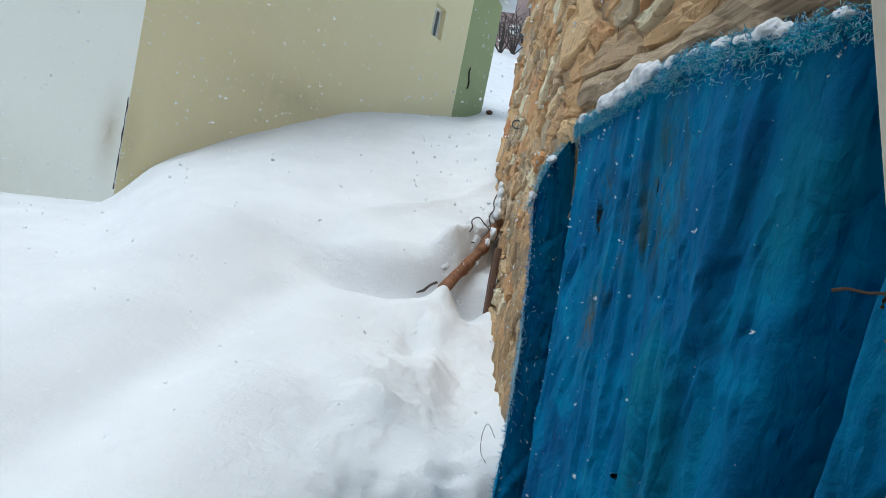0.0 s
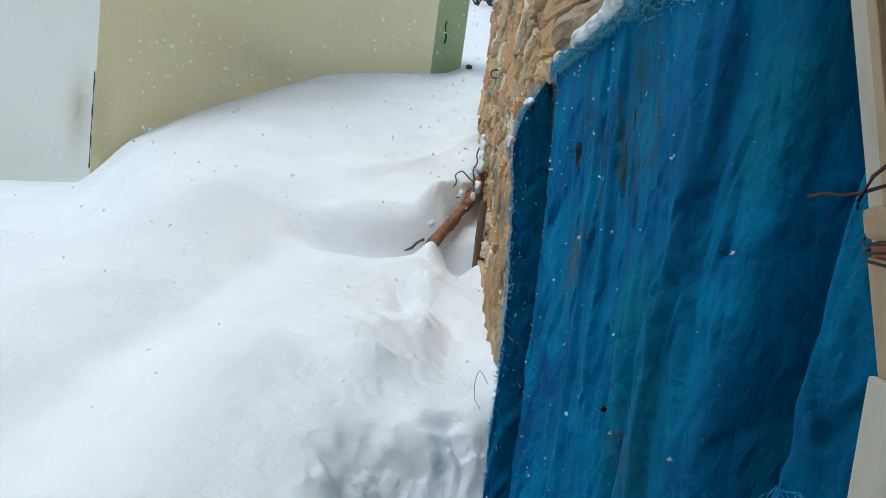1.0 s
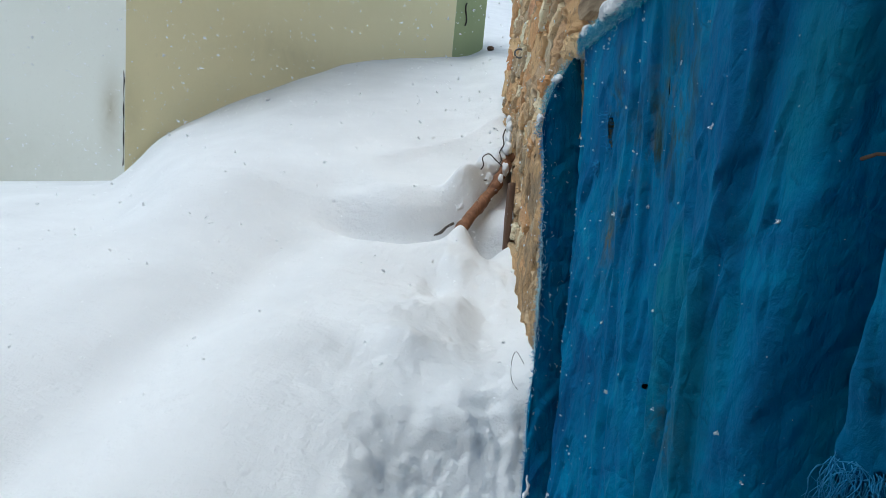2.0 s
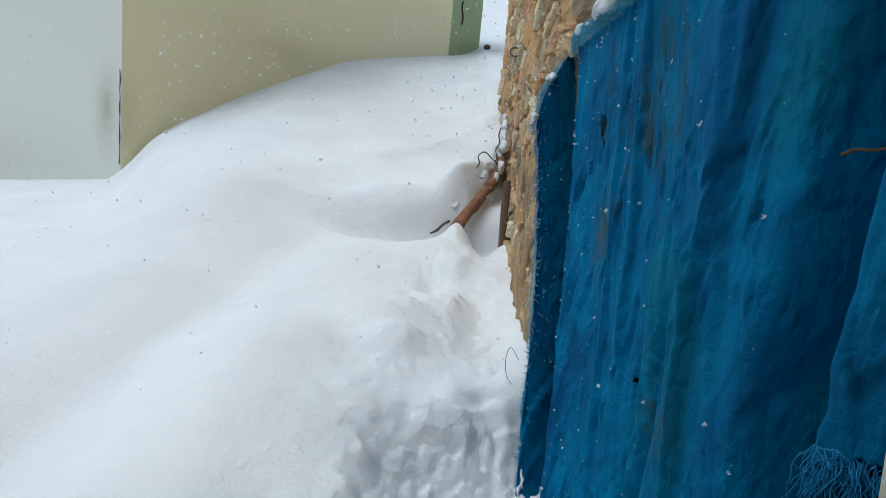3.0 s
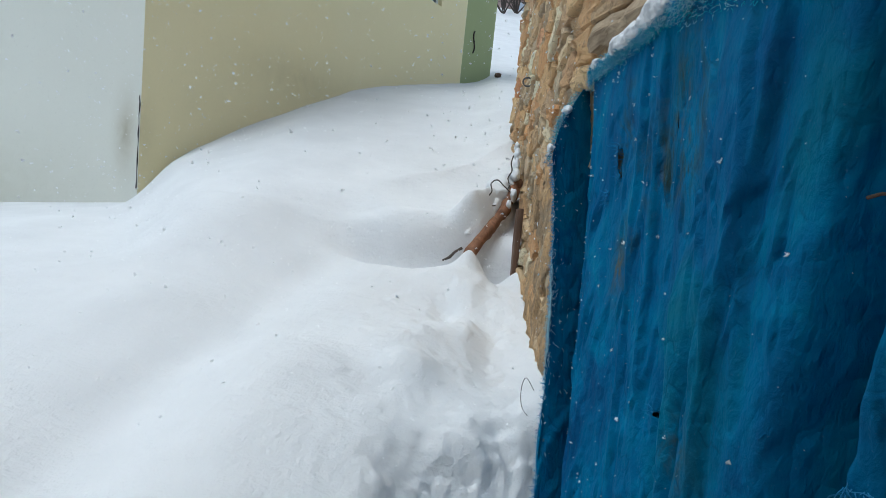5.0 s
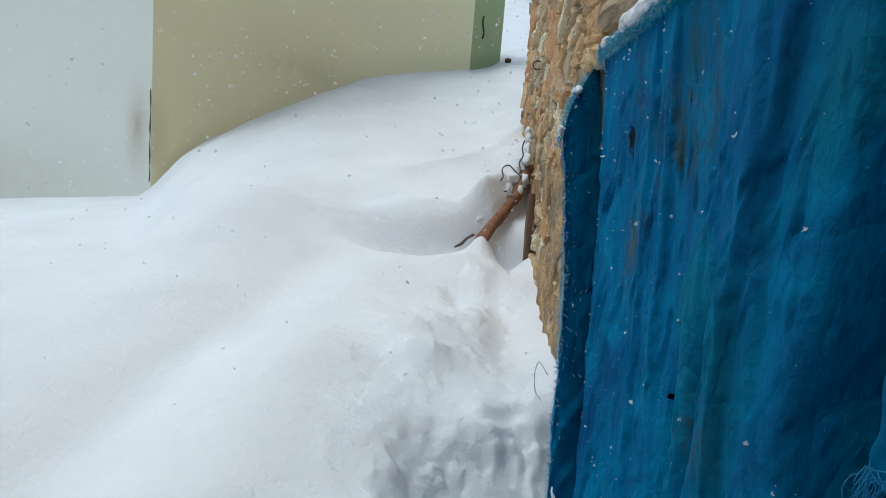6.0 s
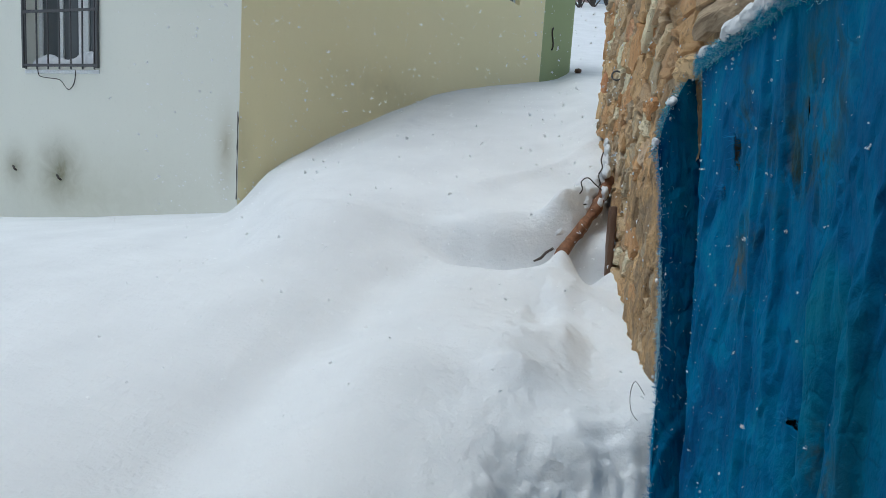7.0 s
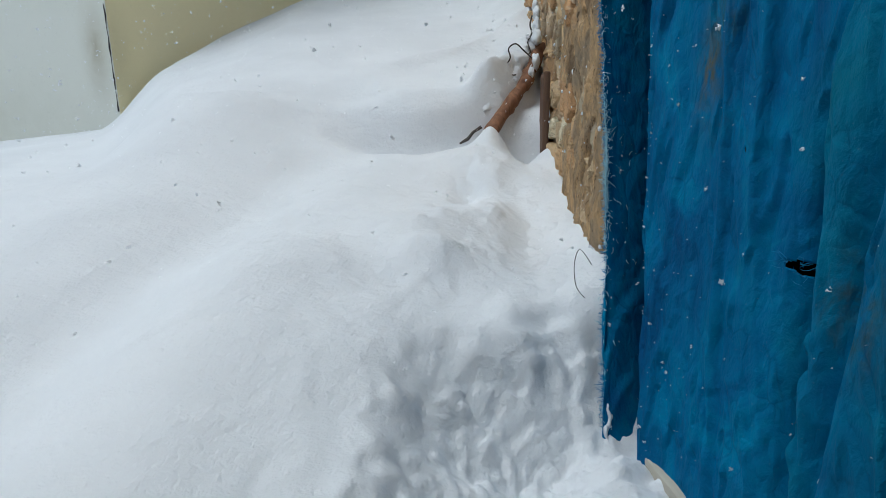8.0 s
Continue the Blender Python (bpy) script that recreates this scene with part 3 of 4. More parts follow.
# ---- tarpaulin hung over the doorway ----
COLUMNS = [  # top, middle and foot of the cloth, along its width
    ((0.425, 2.80, 1.63), (0.475, 2.62, 0.90), (0.450, 2.28, -0.09)),
    ((0.465, 2.89, 1.80), (0.510, 2.64, 0.90), (0.470, 2.26, -0.09)),
    ((0.605, 3.06, 2.06), (0.830, 2.84, 0.90), (0.780, 2.44, -0.09)),
    ((0.570, 2.80, 2.05), (0.595, 2.56, 0.88), (0.540, 2.22, 0.00)),
    ((0.625, 2.39, 2.08), (0.665, 2.25, 1.00), (0.630, 1.98, 0.03)),
    ((0.680, 1.90, 2.13), (0.750, 1.83, 0.95), (0.700, 1.55, 0.05)),
    ((0.755, 1.38, 2.07), (0.780, 1.38, 0.90), (0.760, 1.20, 0.06)),
    ((0.900, 0.75, 2.06), (0.940, 0.76, 0.90), (0.930, 0.70, 0.06)),
]
WIDTHS = [0.0, 0.09, 0.22, 0.34, 0.70, 1.25, 1.75, 2.35]


def column_point(c, v):
    """The place on a column at v, 0 at the top and 1 at the foot."""
    a, m, b = (Vector(p) for p in COLUMNS[c])
    q = m * 2 - (a + b) / 2
    return a * (1 - v) ** 2 + q * 2 * v * (1 - v) + b * v ** 2


def tarp_base(s, v):
    s = max(0.0, min(WIDTHS[-1] - 1e-6, s))
    i = max(k for k in range(len(WIDTHS) - 1) if WIDTHS[k] <= s)
    t = (s - WIDTHS[i]) / (WIDTHS[i + 1] - WIDTHS[i])
    p = [column_point(max(0, min(len(COLUMNS) - 1, k)), v) for k in (i - 1, i, i + 1, i + 2)]
    if i == 3:
        p[0] = p[1] - (p[2] - p[1]) * 0.4
    if i == 2:
        p[3] = p[2] + (p[2] - p[1]) * 0.4
    cat = p[1] * 2 + (p[2] - p[0]) * t + (p[0] * 2 - p[1] * 5 + p[2] * 4 - p[3]) * t * t + (p[1] * 3 - p[0] - p[2] * 3 + p[3]) * t ** 3
    return cat * 0.5


def fold(s, v, at, lean, width, depth, sharp=1.0):
    """A crease that runs down the cloth from at, leaning with v."""
    d = (s - at - lean * v) / width
    return depth * math.exp(-abs(d) ** (1.2 + sharp))


def pleat(s, v, at, lean, depth, tail, gorge=0.45):
    """An overlap: the cloth steps out at the line and sinks back along its tail; hollow before it."""
    d = s - at - lean * v - 0.012 * math.sin(6 * v + at * 9)
    if d < 0:
        return -0.8 * depth * math.exp(d / (gorge * tail))
    return depth * smoothstep(0, 0.017, d) * math.exp(-d / tail) - 0.8 * depth * (1 - smoothstep(0, 0.017, d))


def tuck(d, depth, tail):
    """A tucked crease: the cloth rises to the line, drops sharply and recovers."""
    if d < 0:
        return depth * math.exp(d / tail)
    return depth * (1 - smoothstep(0, 0.030, d)) - 0.8 * depth * smoothstep(0, 0.030, d) * math.exp(-max(0.0, d - 0.03) / (0.8 * tail))


def ridged(x, y, z):
    """Sharp crests with flat valleys between."""
    return max(0.0, 1 - 3.2 * abs(noise.noise(Vector((x, y, z))))) ** 1.5


def cell_gap(x, y, z, most):
    """Flat cells parted by sharp straight creases."""
    near = noise.voronoi(Vector((x, y, z)))[0]
    return min(near[1] - near[0], most)


pinch_rng = random.Random(12)
PINCHES = []
for i in range(84):
    slant = pinch_rng.uniform(-0.9, -0.05) if i % 3 else pinch_rng.uniform(0.1, 1.2)
    PINCHES.append((pinch_rng.uniform(0.02, 2.3), pinch_rng.uniform(0.02, 0.85), pinch_rng.uniform(0.06, 0.26),
                    slant, pinch_rng.uniform(0.004, 0.012), pinch_rng.uniform(0.02, 0.05)))


CREASES = []
for i in range(190):
    slant = pinch_rng.uniform(-1.0, 0.1) if i % 3 else pinch_rng.uniform(0.1, 0.8)
    CREASES.append((pinch_rng.uniform(0.36, 2.3), pinch_rng.uniform(0.06, 0.92), pinch_rng.uniform(0.02, 0.09), slant, pinch_rng.uniform(0.004, 0.010), pinch_rng.uniform(0.010, 0.024)))


@functools.lru_cache(maxsize=4)
def active(v):
    """The creases that cross the cloth at v, with their place and strength there."""
    rows = []
    for drop, gain, kinds in ((0.021, 0.8, PINCHES), (0.009, 1.15, CREASES)):
        for at, v0, length, lean, depth, tail in kinds:
            k = (v - v0) / length
            if 0 < k < 1:
                rows.append((at + lean * (v - v0) + 0.006 * math.sin(40 * v + at * 30), 4 * k * (1 - k) * depth * gain, tail, drop))
    return rows


def tarp_relief(s, v):
    calm = smoothstep(0.30, 0.42, s)
    bend = 0.012 * math.sin(6 * v + s * 2)
    # the long overlap in the middle, and the deep hollow with the panel that laps over it
    r = pleat(s, v, 1.47, -0.29, 0.085 * smoothstep(0.12, 0.50, v) + 0.010, 0.30, 0.3)
    r += pleat(s, v, 2.03, -0.06, 0.085, 0.22, 0.3) * smoothstep(0.06, 0.3, v)
    r += fold(s, v, 1.935, -0.05, 0.050, -0.20, 0.9)
    r += fold(s, v, 1.99, -0.26, 0.045, -0.07, 0.6) * smoothstep(0.22, 0.36, v)
    r += fold(s, v, 1.44, -0.38, 0.070, -0.24, 0.8) * smoothstep(0.36, 0.60, v)
    r += fold(s, v, 1.74, -0.55, 0.030, -0.050, 0.4) * smoothstep(0.30, 0.50, v)
    r += tuck(s - 1.02 + 0.10 * v - bend, 0.016, 0.08) * (1 - smoothstep(0.5, 0.75, v))
    r += tuck(s - 1.66 + 0.14 * v + bend, 0.026, 0.10)
    r += tuck(s - 0.86 + 0.12 * v - bend, 0.014, 0.07)
    r += tuck(s - 1.55 - 0.30 * v + bend, 0.014, 0.07) * (1 - smoothstep(0.35, 0.6, v))
    r += 0.026 * noise.noise(Vector((s * 3.4 + v, v * 1.8, 0.5))) * calm
    r += 0.008 * noise.noise(Vector((s * 7.5 - 2.5 * v, v * 7.0, 2.5))) * calm
    # crumpled facets and short pinched creases
    wob = 0.35 * noise.noise(Vector((s * 4, v * 6, 7.0)))
    r += 0.014 * cell_gap(s * 3.6 + 1.2 * v + wob, v * 3.2 + wob, 1.0, 0.40) * calm
    r -= 0.007 * cell_gap(s * 8.0 + 2.0 * v + wob, v * 9.0 - 2.5 * s, 4.0, 0.32)
    r += 0.002 * cell_gap(s * 16 + 3 * v, v * 20 + 3 * s, 9.0, 0.30)
    r += 0.004 * ridged(s * 6 - 5 * v, v * 7 + 3 * s, 4.4) * smoothstep(0.15, 0.5, v)
    for at, depth, tail, drop in active(v):
        d = s - at
        if -4 * tail < d < 0.10:
            r += tuck(d * 0.030 / drop, depth, tail * 0.030 / drop)
    return r


HOLES = [(0.665, 0.212, 0.015, 0.034), (0.60, 0.272, 0.008, 0.012), (1.14, 0.612, 0.075, 0.009), (1.18, 0.608, 0.040, 0.013), (2.11, 0.515, 0.085, 0.048), (0.92, 0.50, 0.006, 0.004), (1.13, 0.16, 0.005, 0.014)]


def tarp_place(s, v):
    p = tarp_base(s, v)
    du = tarp_base(s + 0.02, v) - tarp_base(s - 0.02, v)
    nrm = Vector((-du.y, du.x, 0)).normalized()
    if nrm.x > 0:
        nrm = -nrm
    pinned = smoothstep(0.0, 0.10, v)
    return p + nrm * tarp_relief(s, v) * (0.3 + 0.7 * pinned)


def build_tarp():
    ns, nv = 440, 330
    verts, faces = [], []
    for j in range(nv + 1):
        for i in range(ns + 1):
            s, v = WIDTHS[-1] * i / ns, j / nv
            ragged = 0.010 * noise.noise(Vector((v * 30, 3, 1))) if i == 0 else 0
            p = tarp_place(s, v)
            p.z += 0.02 * noise.noise(Vector((s * 4, 0, 3))) * smoothstep(0.9, 1, v)
            p.y += ragged
            verts.append(p)
    for j in range(nv):
        for i in range(ns):
            s, v = WIDTHS[-1] * (i + 0.5) / ns, (j + 0.5) / nv
            w = 0.9 * noise.noise(Vector((s * 70, v * 70, 0)))
            if any(((s - a) / da) ** 2 + ((v - b) / db) ** 2 < 1 + w for a, b, da, db in HOLES):
                continue
            a = j * (ns + 1) + i
            faces.append((a, a + ns + 1, a + ns + 2, a + 1))
    tarp = empty("tarpaulin", (0, 0, 0))
    tagged(tarp, "creased blue tarpaulin with stains and frayed edges hung over a doorway", "tarpaulin")
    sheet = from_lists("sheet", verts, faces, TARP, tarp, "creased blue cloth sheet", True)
    sol = sheet.modifiers.new("thickness", "SOLIDIFY")
    sol.thickness = 0.0025
    return tarp


tarp = build_tarp()


def strands(name, starts, length, radius, mat, parent, rng, droop=0.5, curl=1.0, steps=5):
    """Loose threads as thin three-sided tubes in one mesh."""
    verts, faces = [], []
    for p, d in starts:
        p, d = Vector(p), Vector(d).normalized()
        o = len(verts)
        ln = length * rng.uniform(0.4, 1.3)
        for k in range(steps + 1):
            r = radius * (1 - 0.6 * k / steps)
            a = d.orthogonal().normalized()
            b = d.cross(a)
            for q in range(3):
                w = 2 * math.pi * q / 3
                verts.append(p + a * math.cos(w) * r + b * math.sin(w) * r)
            p = p + d * ln / steps
            d = (d + curl * Vector((rng.uniform(-1, 1), rng.uniform(-1, 1), rng.uniform(-1, 1))) * 0.5 + Vector((0, 0, -droop * 0.3))).normalized()
        for k in range(steps):
            for q in range(3):
                q2 = (q + 1) % 3
                faces.append((o + k * 3 + q, o + k * 3 + q2, o + k * 3 + 3 + q2, o + k * 3 + 3 + q))
    ob = from_lists(name, verts, faces, mat, parent)
    tagged(ob, kind="stuff")
    return ob


def build_fringe():
    rng = random.Random(5)
    top, top2, frost, side, worn, tear, bunch = [], [], [], [], [], [], []
    for i in range(13000):
        s = rng.uniform(0, 2.0)
        clump = 0.5 + 0.9 * noise.noise(Vector((s * 13, 4.0, 1.0))) + 0.4 * noise.noise(Vector((s * 37, 2.0, 1.0)))
        if rng.random() > clump + 0.15:
            continue
        p = tarp_place(s, rng.uniform(0, 0.024 if s < 1.2 else 0.016)) + Vector((-0.006 - 0.022 * rng.random(), 0, rng.uniform(-0.025, 0.030)))
        d = (rng.uniform(-1, 0.1), rng.uniform(-1, 1), rng.uniform(-1, 0.8))
        rng.choice((top, top2, top, top2, frost, frost)).append((p, d))
    for i in range(420):
        s = rng.uniform(1.12, 1.75) if rng.random() < 0.7 else rng.uniform(0.05, 0.35)
        p = tarp_place(s, rng.uniform(0.0, 0.045)) + Vector((-0.008, 0, 0.01))
        rng.choice((top, frost)).append((p, (rng.uniform(-0.8, 0), rng.uniform(-1, 1), rng.uniform(-1, 0.2))))
    for i in range(900):
        v = rng.uniform(0.02, 0.99)
        side.append((tarp_place(0.0, v), (-1.0, rng.uniform(0.1, 1), rng.uniform(-0.6, 0.5))))
    # the worn strip of the turned-back edge, frosted
    for i in range(800):
        v = rng.gauss(0.50, 0.08) if rng.random() < 0.7 else rng.uniform(0.1, 0.95)
        p = tarp_place(abs(rng.gauss(0.0, 0.045)), max(0.02, min(0.98, v))) + Vector((-0.003, -0.002, 0))
        worn.append((p, (rng.uniform(-0.4, 0.1), rng.uniform(-1, 1), rng.uniform(-1, 1))))
    for a, b, da, db in HOLES[:5]:
        for i in range(40):
            w = rng.uniform(0, 6.28)
            tear.append((tarp_place(a + da * math.cos(w), b + db * math.sin(w)), (rng.uniform(-1, 0), rng.uniform(-1, 1), rng.uniform(-1, 1))))
    for i in range(120):
        bunch.append((tarp_place(2.05 + rng.uniform(-0.07, 0.07), 0.465 + rng.uniform(-0.008, 0.008)) + Vector((-0.006, 0, 0)), (rng.uniform(-0.4, 0), rng.uniform(-0.9, 0.5), rng.uniform(-1, 0.1))))
    strands("fringe", top, 0.026, 0.0012, THREAD_TEAL, tarp, rng, 0.6, 2.2)
    strands("fringe", top2, 0.026, 0.0012, THREAD, tarp, rng, 0.6, 2.2)
    strands("fringe", frost, 0.024, 0.0013, THREAD_FROST, tarp, rng, 0.6, 2.2)
    strands("fringe", side, 0.022, 0.0013, THREAD_PALE, tarp, rng, 0.2, 1.6, 4)
    strands("fringe", worn, 0.026, 0.0015, THREAD_FROST, tarp, rng, 0.3, 1.6, 4)
    strands("fringe", tear, 0.040, 0.0014, THREAD_PALE, tarp, rng, 0.3, 1.4, 4)
    strands("fringe", bunch, 0.13, 0.0013, THREAD_PALE, tarp, rng, 1.3, 1.3, 8)


build_fringe()


def lump_mesh(bm, place, size, rng, sub=2):
    r = bmesh.ops.create_icosphere(bm, subdivisions=sub, radius=1.0)
    k = rng.uniform(0, 50)
    for v in r["verts"]:
        d = 1 + 0.35 * noise.noise(v.co * 1.6 + Vector((k, 0, 0))) + 0.12 * noise.noise(v.co * 4 + Vector((k, 3, 0)))
        v.co = Vector(place) + Vector((v.co.x * size[0], v.co.y * size[1], v.co.z * size[2])) * d


def crystal(verts, faces, centre, r, rng, splinters=3):
    """A ragged cluster of thin splinters."""
    for k in range(splinters):
        d = [Vector((rng.uniform(-1, 1), rng.uniform(-1, 1), rng.uniform(-1, 1))) * r for q in range(4)]
        o = len(verts)
        off = Vector((rng.uniform(-1, 1), rng.uniform(-1, 1), rng.uniform(-1, 1))) * r * 0.7
        verts += [centre + off + q for q in d]
        faces += [(o, o + 1, o + 2), (o, o + 2, o + 3), (o, o + 3, o + 1), (o + 1, o + 3, o + 2)]


def crumble(ob):
    """Roughens a snow lump's skin with small crumbs."""
    for v in ob.data.vertices:
        k = 0.010 * noise.noise(v.co * 26) + 0.003 * noise.noise(v.co * 90)
        v.co += v.normal * k
    return ob


def build_snow_caps():
    """Snow lodged along the top edge of the cloth."""
    rng = random.Random(8)
    for s0, s1, thick, step in ((0.01, 0.05, 0.040, 0.012), (0.08, 0.13, 0.034, 0.012), (0.17, 0.23, 0.034, 0.010), (0.36, 0.44, 0.024, 0.007), (0.50, 0.53, 0.015, 0.007), (0.58, 1.08, 0.042, 0.007), (1.12, 1.19, 0.024, 0.007), (1.26, 1.36, 0.018, 0.007), (1.42, 1.50, 0.020, 0.007), (1.56, 1.74, 0.022, 0.007), (1.80, 1.88, 0.016, 0.007)):
        bm = bmesh.new()
        s = s0
        while s < s1:
            p = tarp_place(s, 0.0)
            swell = 0.75 + 0.95 * noise.noise(Vector((s * 19, 2.0, 5.0))) + 0.25 * noise.noise(Vector((s * 55, 1.0, 5.0)))
            k = thick * max(0.25, swell) * (0.45 + 0.55 * smoothstep(s0, s0 + 0.05, s) * (1 - smoothstep(s1 - 0.05, s1, s)))
            lump_mesh(bm, p + Vector((-0.014 + rng.uniform(-0.012, 0.010), rng.uniform(-0.01, 0.01), k * 0.5 + rng.uniform(-0.010, 0.008))), (k * rng.uniform(0.7, 1.0), k * rng.uniform(1.2, 2.4), k * rng.uniform(0.7, 1.0)), rng)
            s += step
        ob = crumble(fuse(part("snow_clump", bm, SNOW, None, "", True), 0.005))
        tagged(ob, "lumpy white snow lodged on the tarpaulin's frayed top edge", "snow", "snow on the tarpaulin")
    bm = bmesh.new()
    for i in range(26):
        s, v = 0.075 + 0.02 * i / 25 + rng.uniform(-0.008, 0.008), 0.965 - 0.12 * i / 25
        k = rng.uniform(0.3, 1.0) * (1 - 0.6 * i / 25)
        lump_mesh(bm, tarp_place(s, v) + Vector((-0.002, -0.002, 0)), (0.010 * k, 0.020 * k, 0.024 * k), rng, 2)
    tagged(fuse(part("snow_clump", bm, SNOW, None, "", True), 0.005), "small streak of snow caught in a fold of the tarpaulin", "snow", "snow on the tarpaulin")
    verts, faces = [], []
    for i in range(520):
        s = rng.uniform(0.02, 2.0) if rng.random() < 0.4 else abs(rng.gauss(0.0, 0.35))
        v = rng.uniform(0.05, 0.97) if i > 90 else rng.uniform(-0.01, 0.05)
        k = (0.0 if i > 90 else 0.002) + 0.0012 + 0.0065 * rng.random() ** 5
        crystal(verts, faces, tarp_place(min(2.2, s), v) + Vector((-0.003, 0, 0)), k, rng, 4)
    tagged(from_lists("snow_specks", verts, faces, FLAKE), "scattered snow specks clinging to the blue tarpaulin", "snow", "", "stuff")


build_snow_caps()

# sill under the cloth
sill = empty("door_sill", (0, 0, 0))
bm = bmesh.new()
d = Vector((0.85, 0.70, 0)) - Vector((0.54, 2.24, 0))
box(bm, (0.16, d.length, 0.16), Matrix.Translation((0.785, 1.48, -0.03)) @ Matrix.Rotation(math.atan2(-d.x, d.y) + 0.0, 4, "Z"), 0.012)
part("sill_board", bm, SILL, sill)
tagged(sill, "pale worn sill at the foot of the tarpaulin", "door sill")

# ---- boards beside the doorway ----


def build_post():
    post = empty("door_post", (0, 0, 0))
    tagged(post, "cream-painted board post with tan wooden strips tied on with rusty wire", "post")
    lean = Matrix.Translation((0.845, 0.97, 1.25)) @ Matrix.Rotation(radians(-17.8), 4, "Y")
    bm = bmesh.new()
    box(bm, (0.05, 0.16, 2.4), lean @ Matrix.Translation((0.0, -0.10, 0.1)), 0.006)
    part("board", bm, CREAM, post, "cream-painted board")
    bm = bmesh.new()
    box(bm, (0.012, 0.02, 2.3), lean @ Matrix.Translation((-0.030, -0.075, 0.1)), 0.003)
    part("strip", bm, TAN, post, "bare brown wood strip")
    bm = bmesh.new()
    box(bm, (0.045, 0.13, 0.05), lean @ Matrix.Translation((-0.030, -0.105, 0.235)), 0.012)
    part("block", bm, TAN, post, "tan wooden block")
    bm = bmesh.new()
    box(bm, (0.035, 0.11, 0.022), lean @ Matrix.Translation((-0.035, -0.11, 0.198)), 0.004)
    part("brick_piece", bm, BRICK, post, "piece of red brick")
    bm = bmesh.new()
    box(bm, (0.035, 0.12, 0.20), lean @ Matrix.Translation((-0.035, -0.105, 0.085)), 0.006)
    part("strip", bm, TAN, post, "tan wooden strip")
    bm = bmesh.new()
    box(bm, (0.05, 0.16, 1.30), Matrix.Translation((0.845, 0.85, 0.58)) @ Matrix.Rotation(radians(-3), 4, "Y"), 0.006)
    part("board", bm, CREAM, post, "pale lower board")
    for k in range(3):
        pts = []
        for i in range(15):
            a = 2 * math.pi * i / 14
            pts.append(lean @ Vector((-0.032 + 0.042 * math.cos(a), -0.105 + 0.073 * math.sin(a), 0.215 - 0.018 * k + 0.006 * math.sin(2 * a + k))))
        tube("wire_loop", pts, 0.0025, RUST, post, "rusty wire loop", 5)
    tube("wire_end", [lean @ Vector(p) for p in ((-0.055, -0.12, 0.30), (-0.062, -0.06, 0.285), (-0.06, -0.02, 0.28), (-0.065, 0.02, 0.283), (-0.065, 0.055, 0.276))], [0.0025, 0.003, 0.0025, 0.003, 0.0035], RUST, post, "twisted rusty wire end", 6)
    tube("wire_end", [lean @ Vector(p) for p in ((-0.062, -0.05, 0.262), (-0.07, -0.065, 0.275), (-0.065, -0.09, 0.31), (-0.06, -0.13, 0.335))], 0.003, RUST, post, "twisted rusty wire end", 6)


build_post()

# ---- log, plank, ring and wires at the wall ----


def build_log():
    log = empty("fallen_log", (0, 0, 0))
    tagged(log, "peeled red-brown log sticking out of snow against the stone wall", "log")
    pts, rad = [], []
    a, b = Vector((0.110, 4.95, 0.85)), Vector((0.57, 5.82, 1.54))
    for i in range(22):
        t = i / 21
        p = a.lerp(b, t) + Vector((0.02 * math.sin(4 * t), 0, 0.02 * math.sin(7 * t)))
        pts.append(p)
        rad.append(0.050 + 0.010 * t + 0.006 * math.sin(i * 1.1))
    tube("trunk", pts, rad, LOG, log, "", 12, 0.4)
    tube("knot", [a.lerp(b, 0.45) + Vector((-0.03, 0, 0.02)), a.lerp(b, 0.52) + Vector((-0.085, 0, 0.07))], [0.03, 0.018], PLANK, log, "dark broken branch stub", 8, 0.4)
    bm = bmesh.new()
    rng = random.Random(3)
    for i in range(16):
        t = 0.28 + 0.7 * i / 15
        k = rng.uniform(0.085, 0.125)
        lump_mesh(bm, a.lerp(b, t) + Vector((-0.150, 0.05, 0.00)), (k * 1.2, k * 1.3, k), rng)
    tagged(fuse(part("snow_clump", bm, SNOW, None, "", True), 0.012), "soft snow lying along the fallen log", "snow")
    for p, k in (((0.50, 5.62, 1.42), 0.05), ((0.515, 5.75, 1.62), 0.055), ((0.52, 5.85, 1.72), 0.05), ((0.53, 5.98, 1.84), 0.045), ((0.525, 6.1, 1.92), 0.04), ((0.46, 5.5, 1.33), 0.035)):
        bm = bmesh.new()
        lump_mesh(bm, p, (k * 0.7, k * 1.5, k * 1.3), rng, 3)
        tagged(part("snow_pad", bm, SNOW, None, "", True), "small snow pad lodged on stones of the wall", "snow", "snow pads on the wall")


build_log()
bm = bmesh.new()
box(bm, (0.05, 0.22, 0.62), Matrix.Translation((0.535, 5.12, 1.0)) @ Matrix.Rotation(radians(-4), 4, "X"), 0.012)
tagged(part("plank", bm, PLANK), "dark rotten plank standing at the wall foot", "plank")

ring_at = Vector((wall_x(5.95) - 0.055, 5.95, 2.56))
ring = empty("iron_ring", (0, 0, 0))
tagged(ring, "dark iron tethering ring fixed into the stone wall", "ring")
tube("loop", [ring_at + Vector((0.045 * math.cos(a), 0.012 * math.sin(a), 0.045 * math.sin(a))) for a in [2 * math.pi * i / 20 for i in range(21)]], 0.009, IRON, ring, "", 7)
tube("spike", [ring_at + Vector((0.04, 0, 0)), ring_at + Vector((0.14, 0, 0.01))], 0.012, IRON, ring, "", 7)


def wire(pts, r, label, mat=WIRE):
    ob = tube("loose_wire", smooth_path(pts), r, mat, None, "", 5)
    tagged(ob, label, "wire")


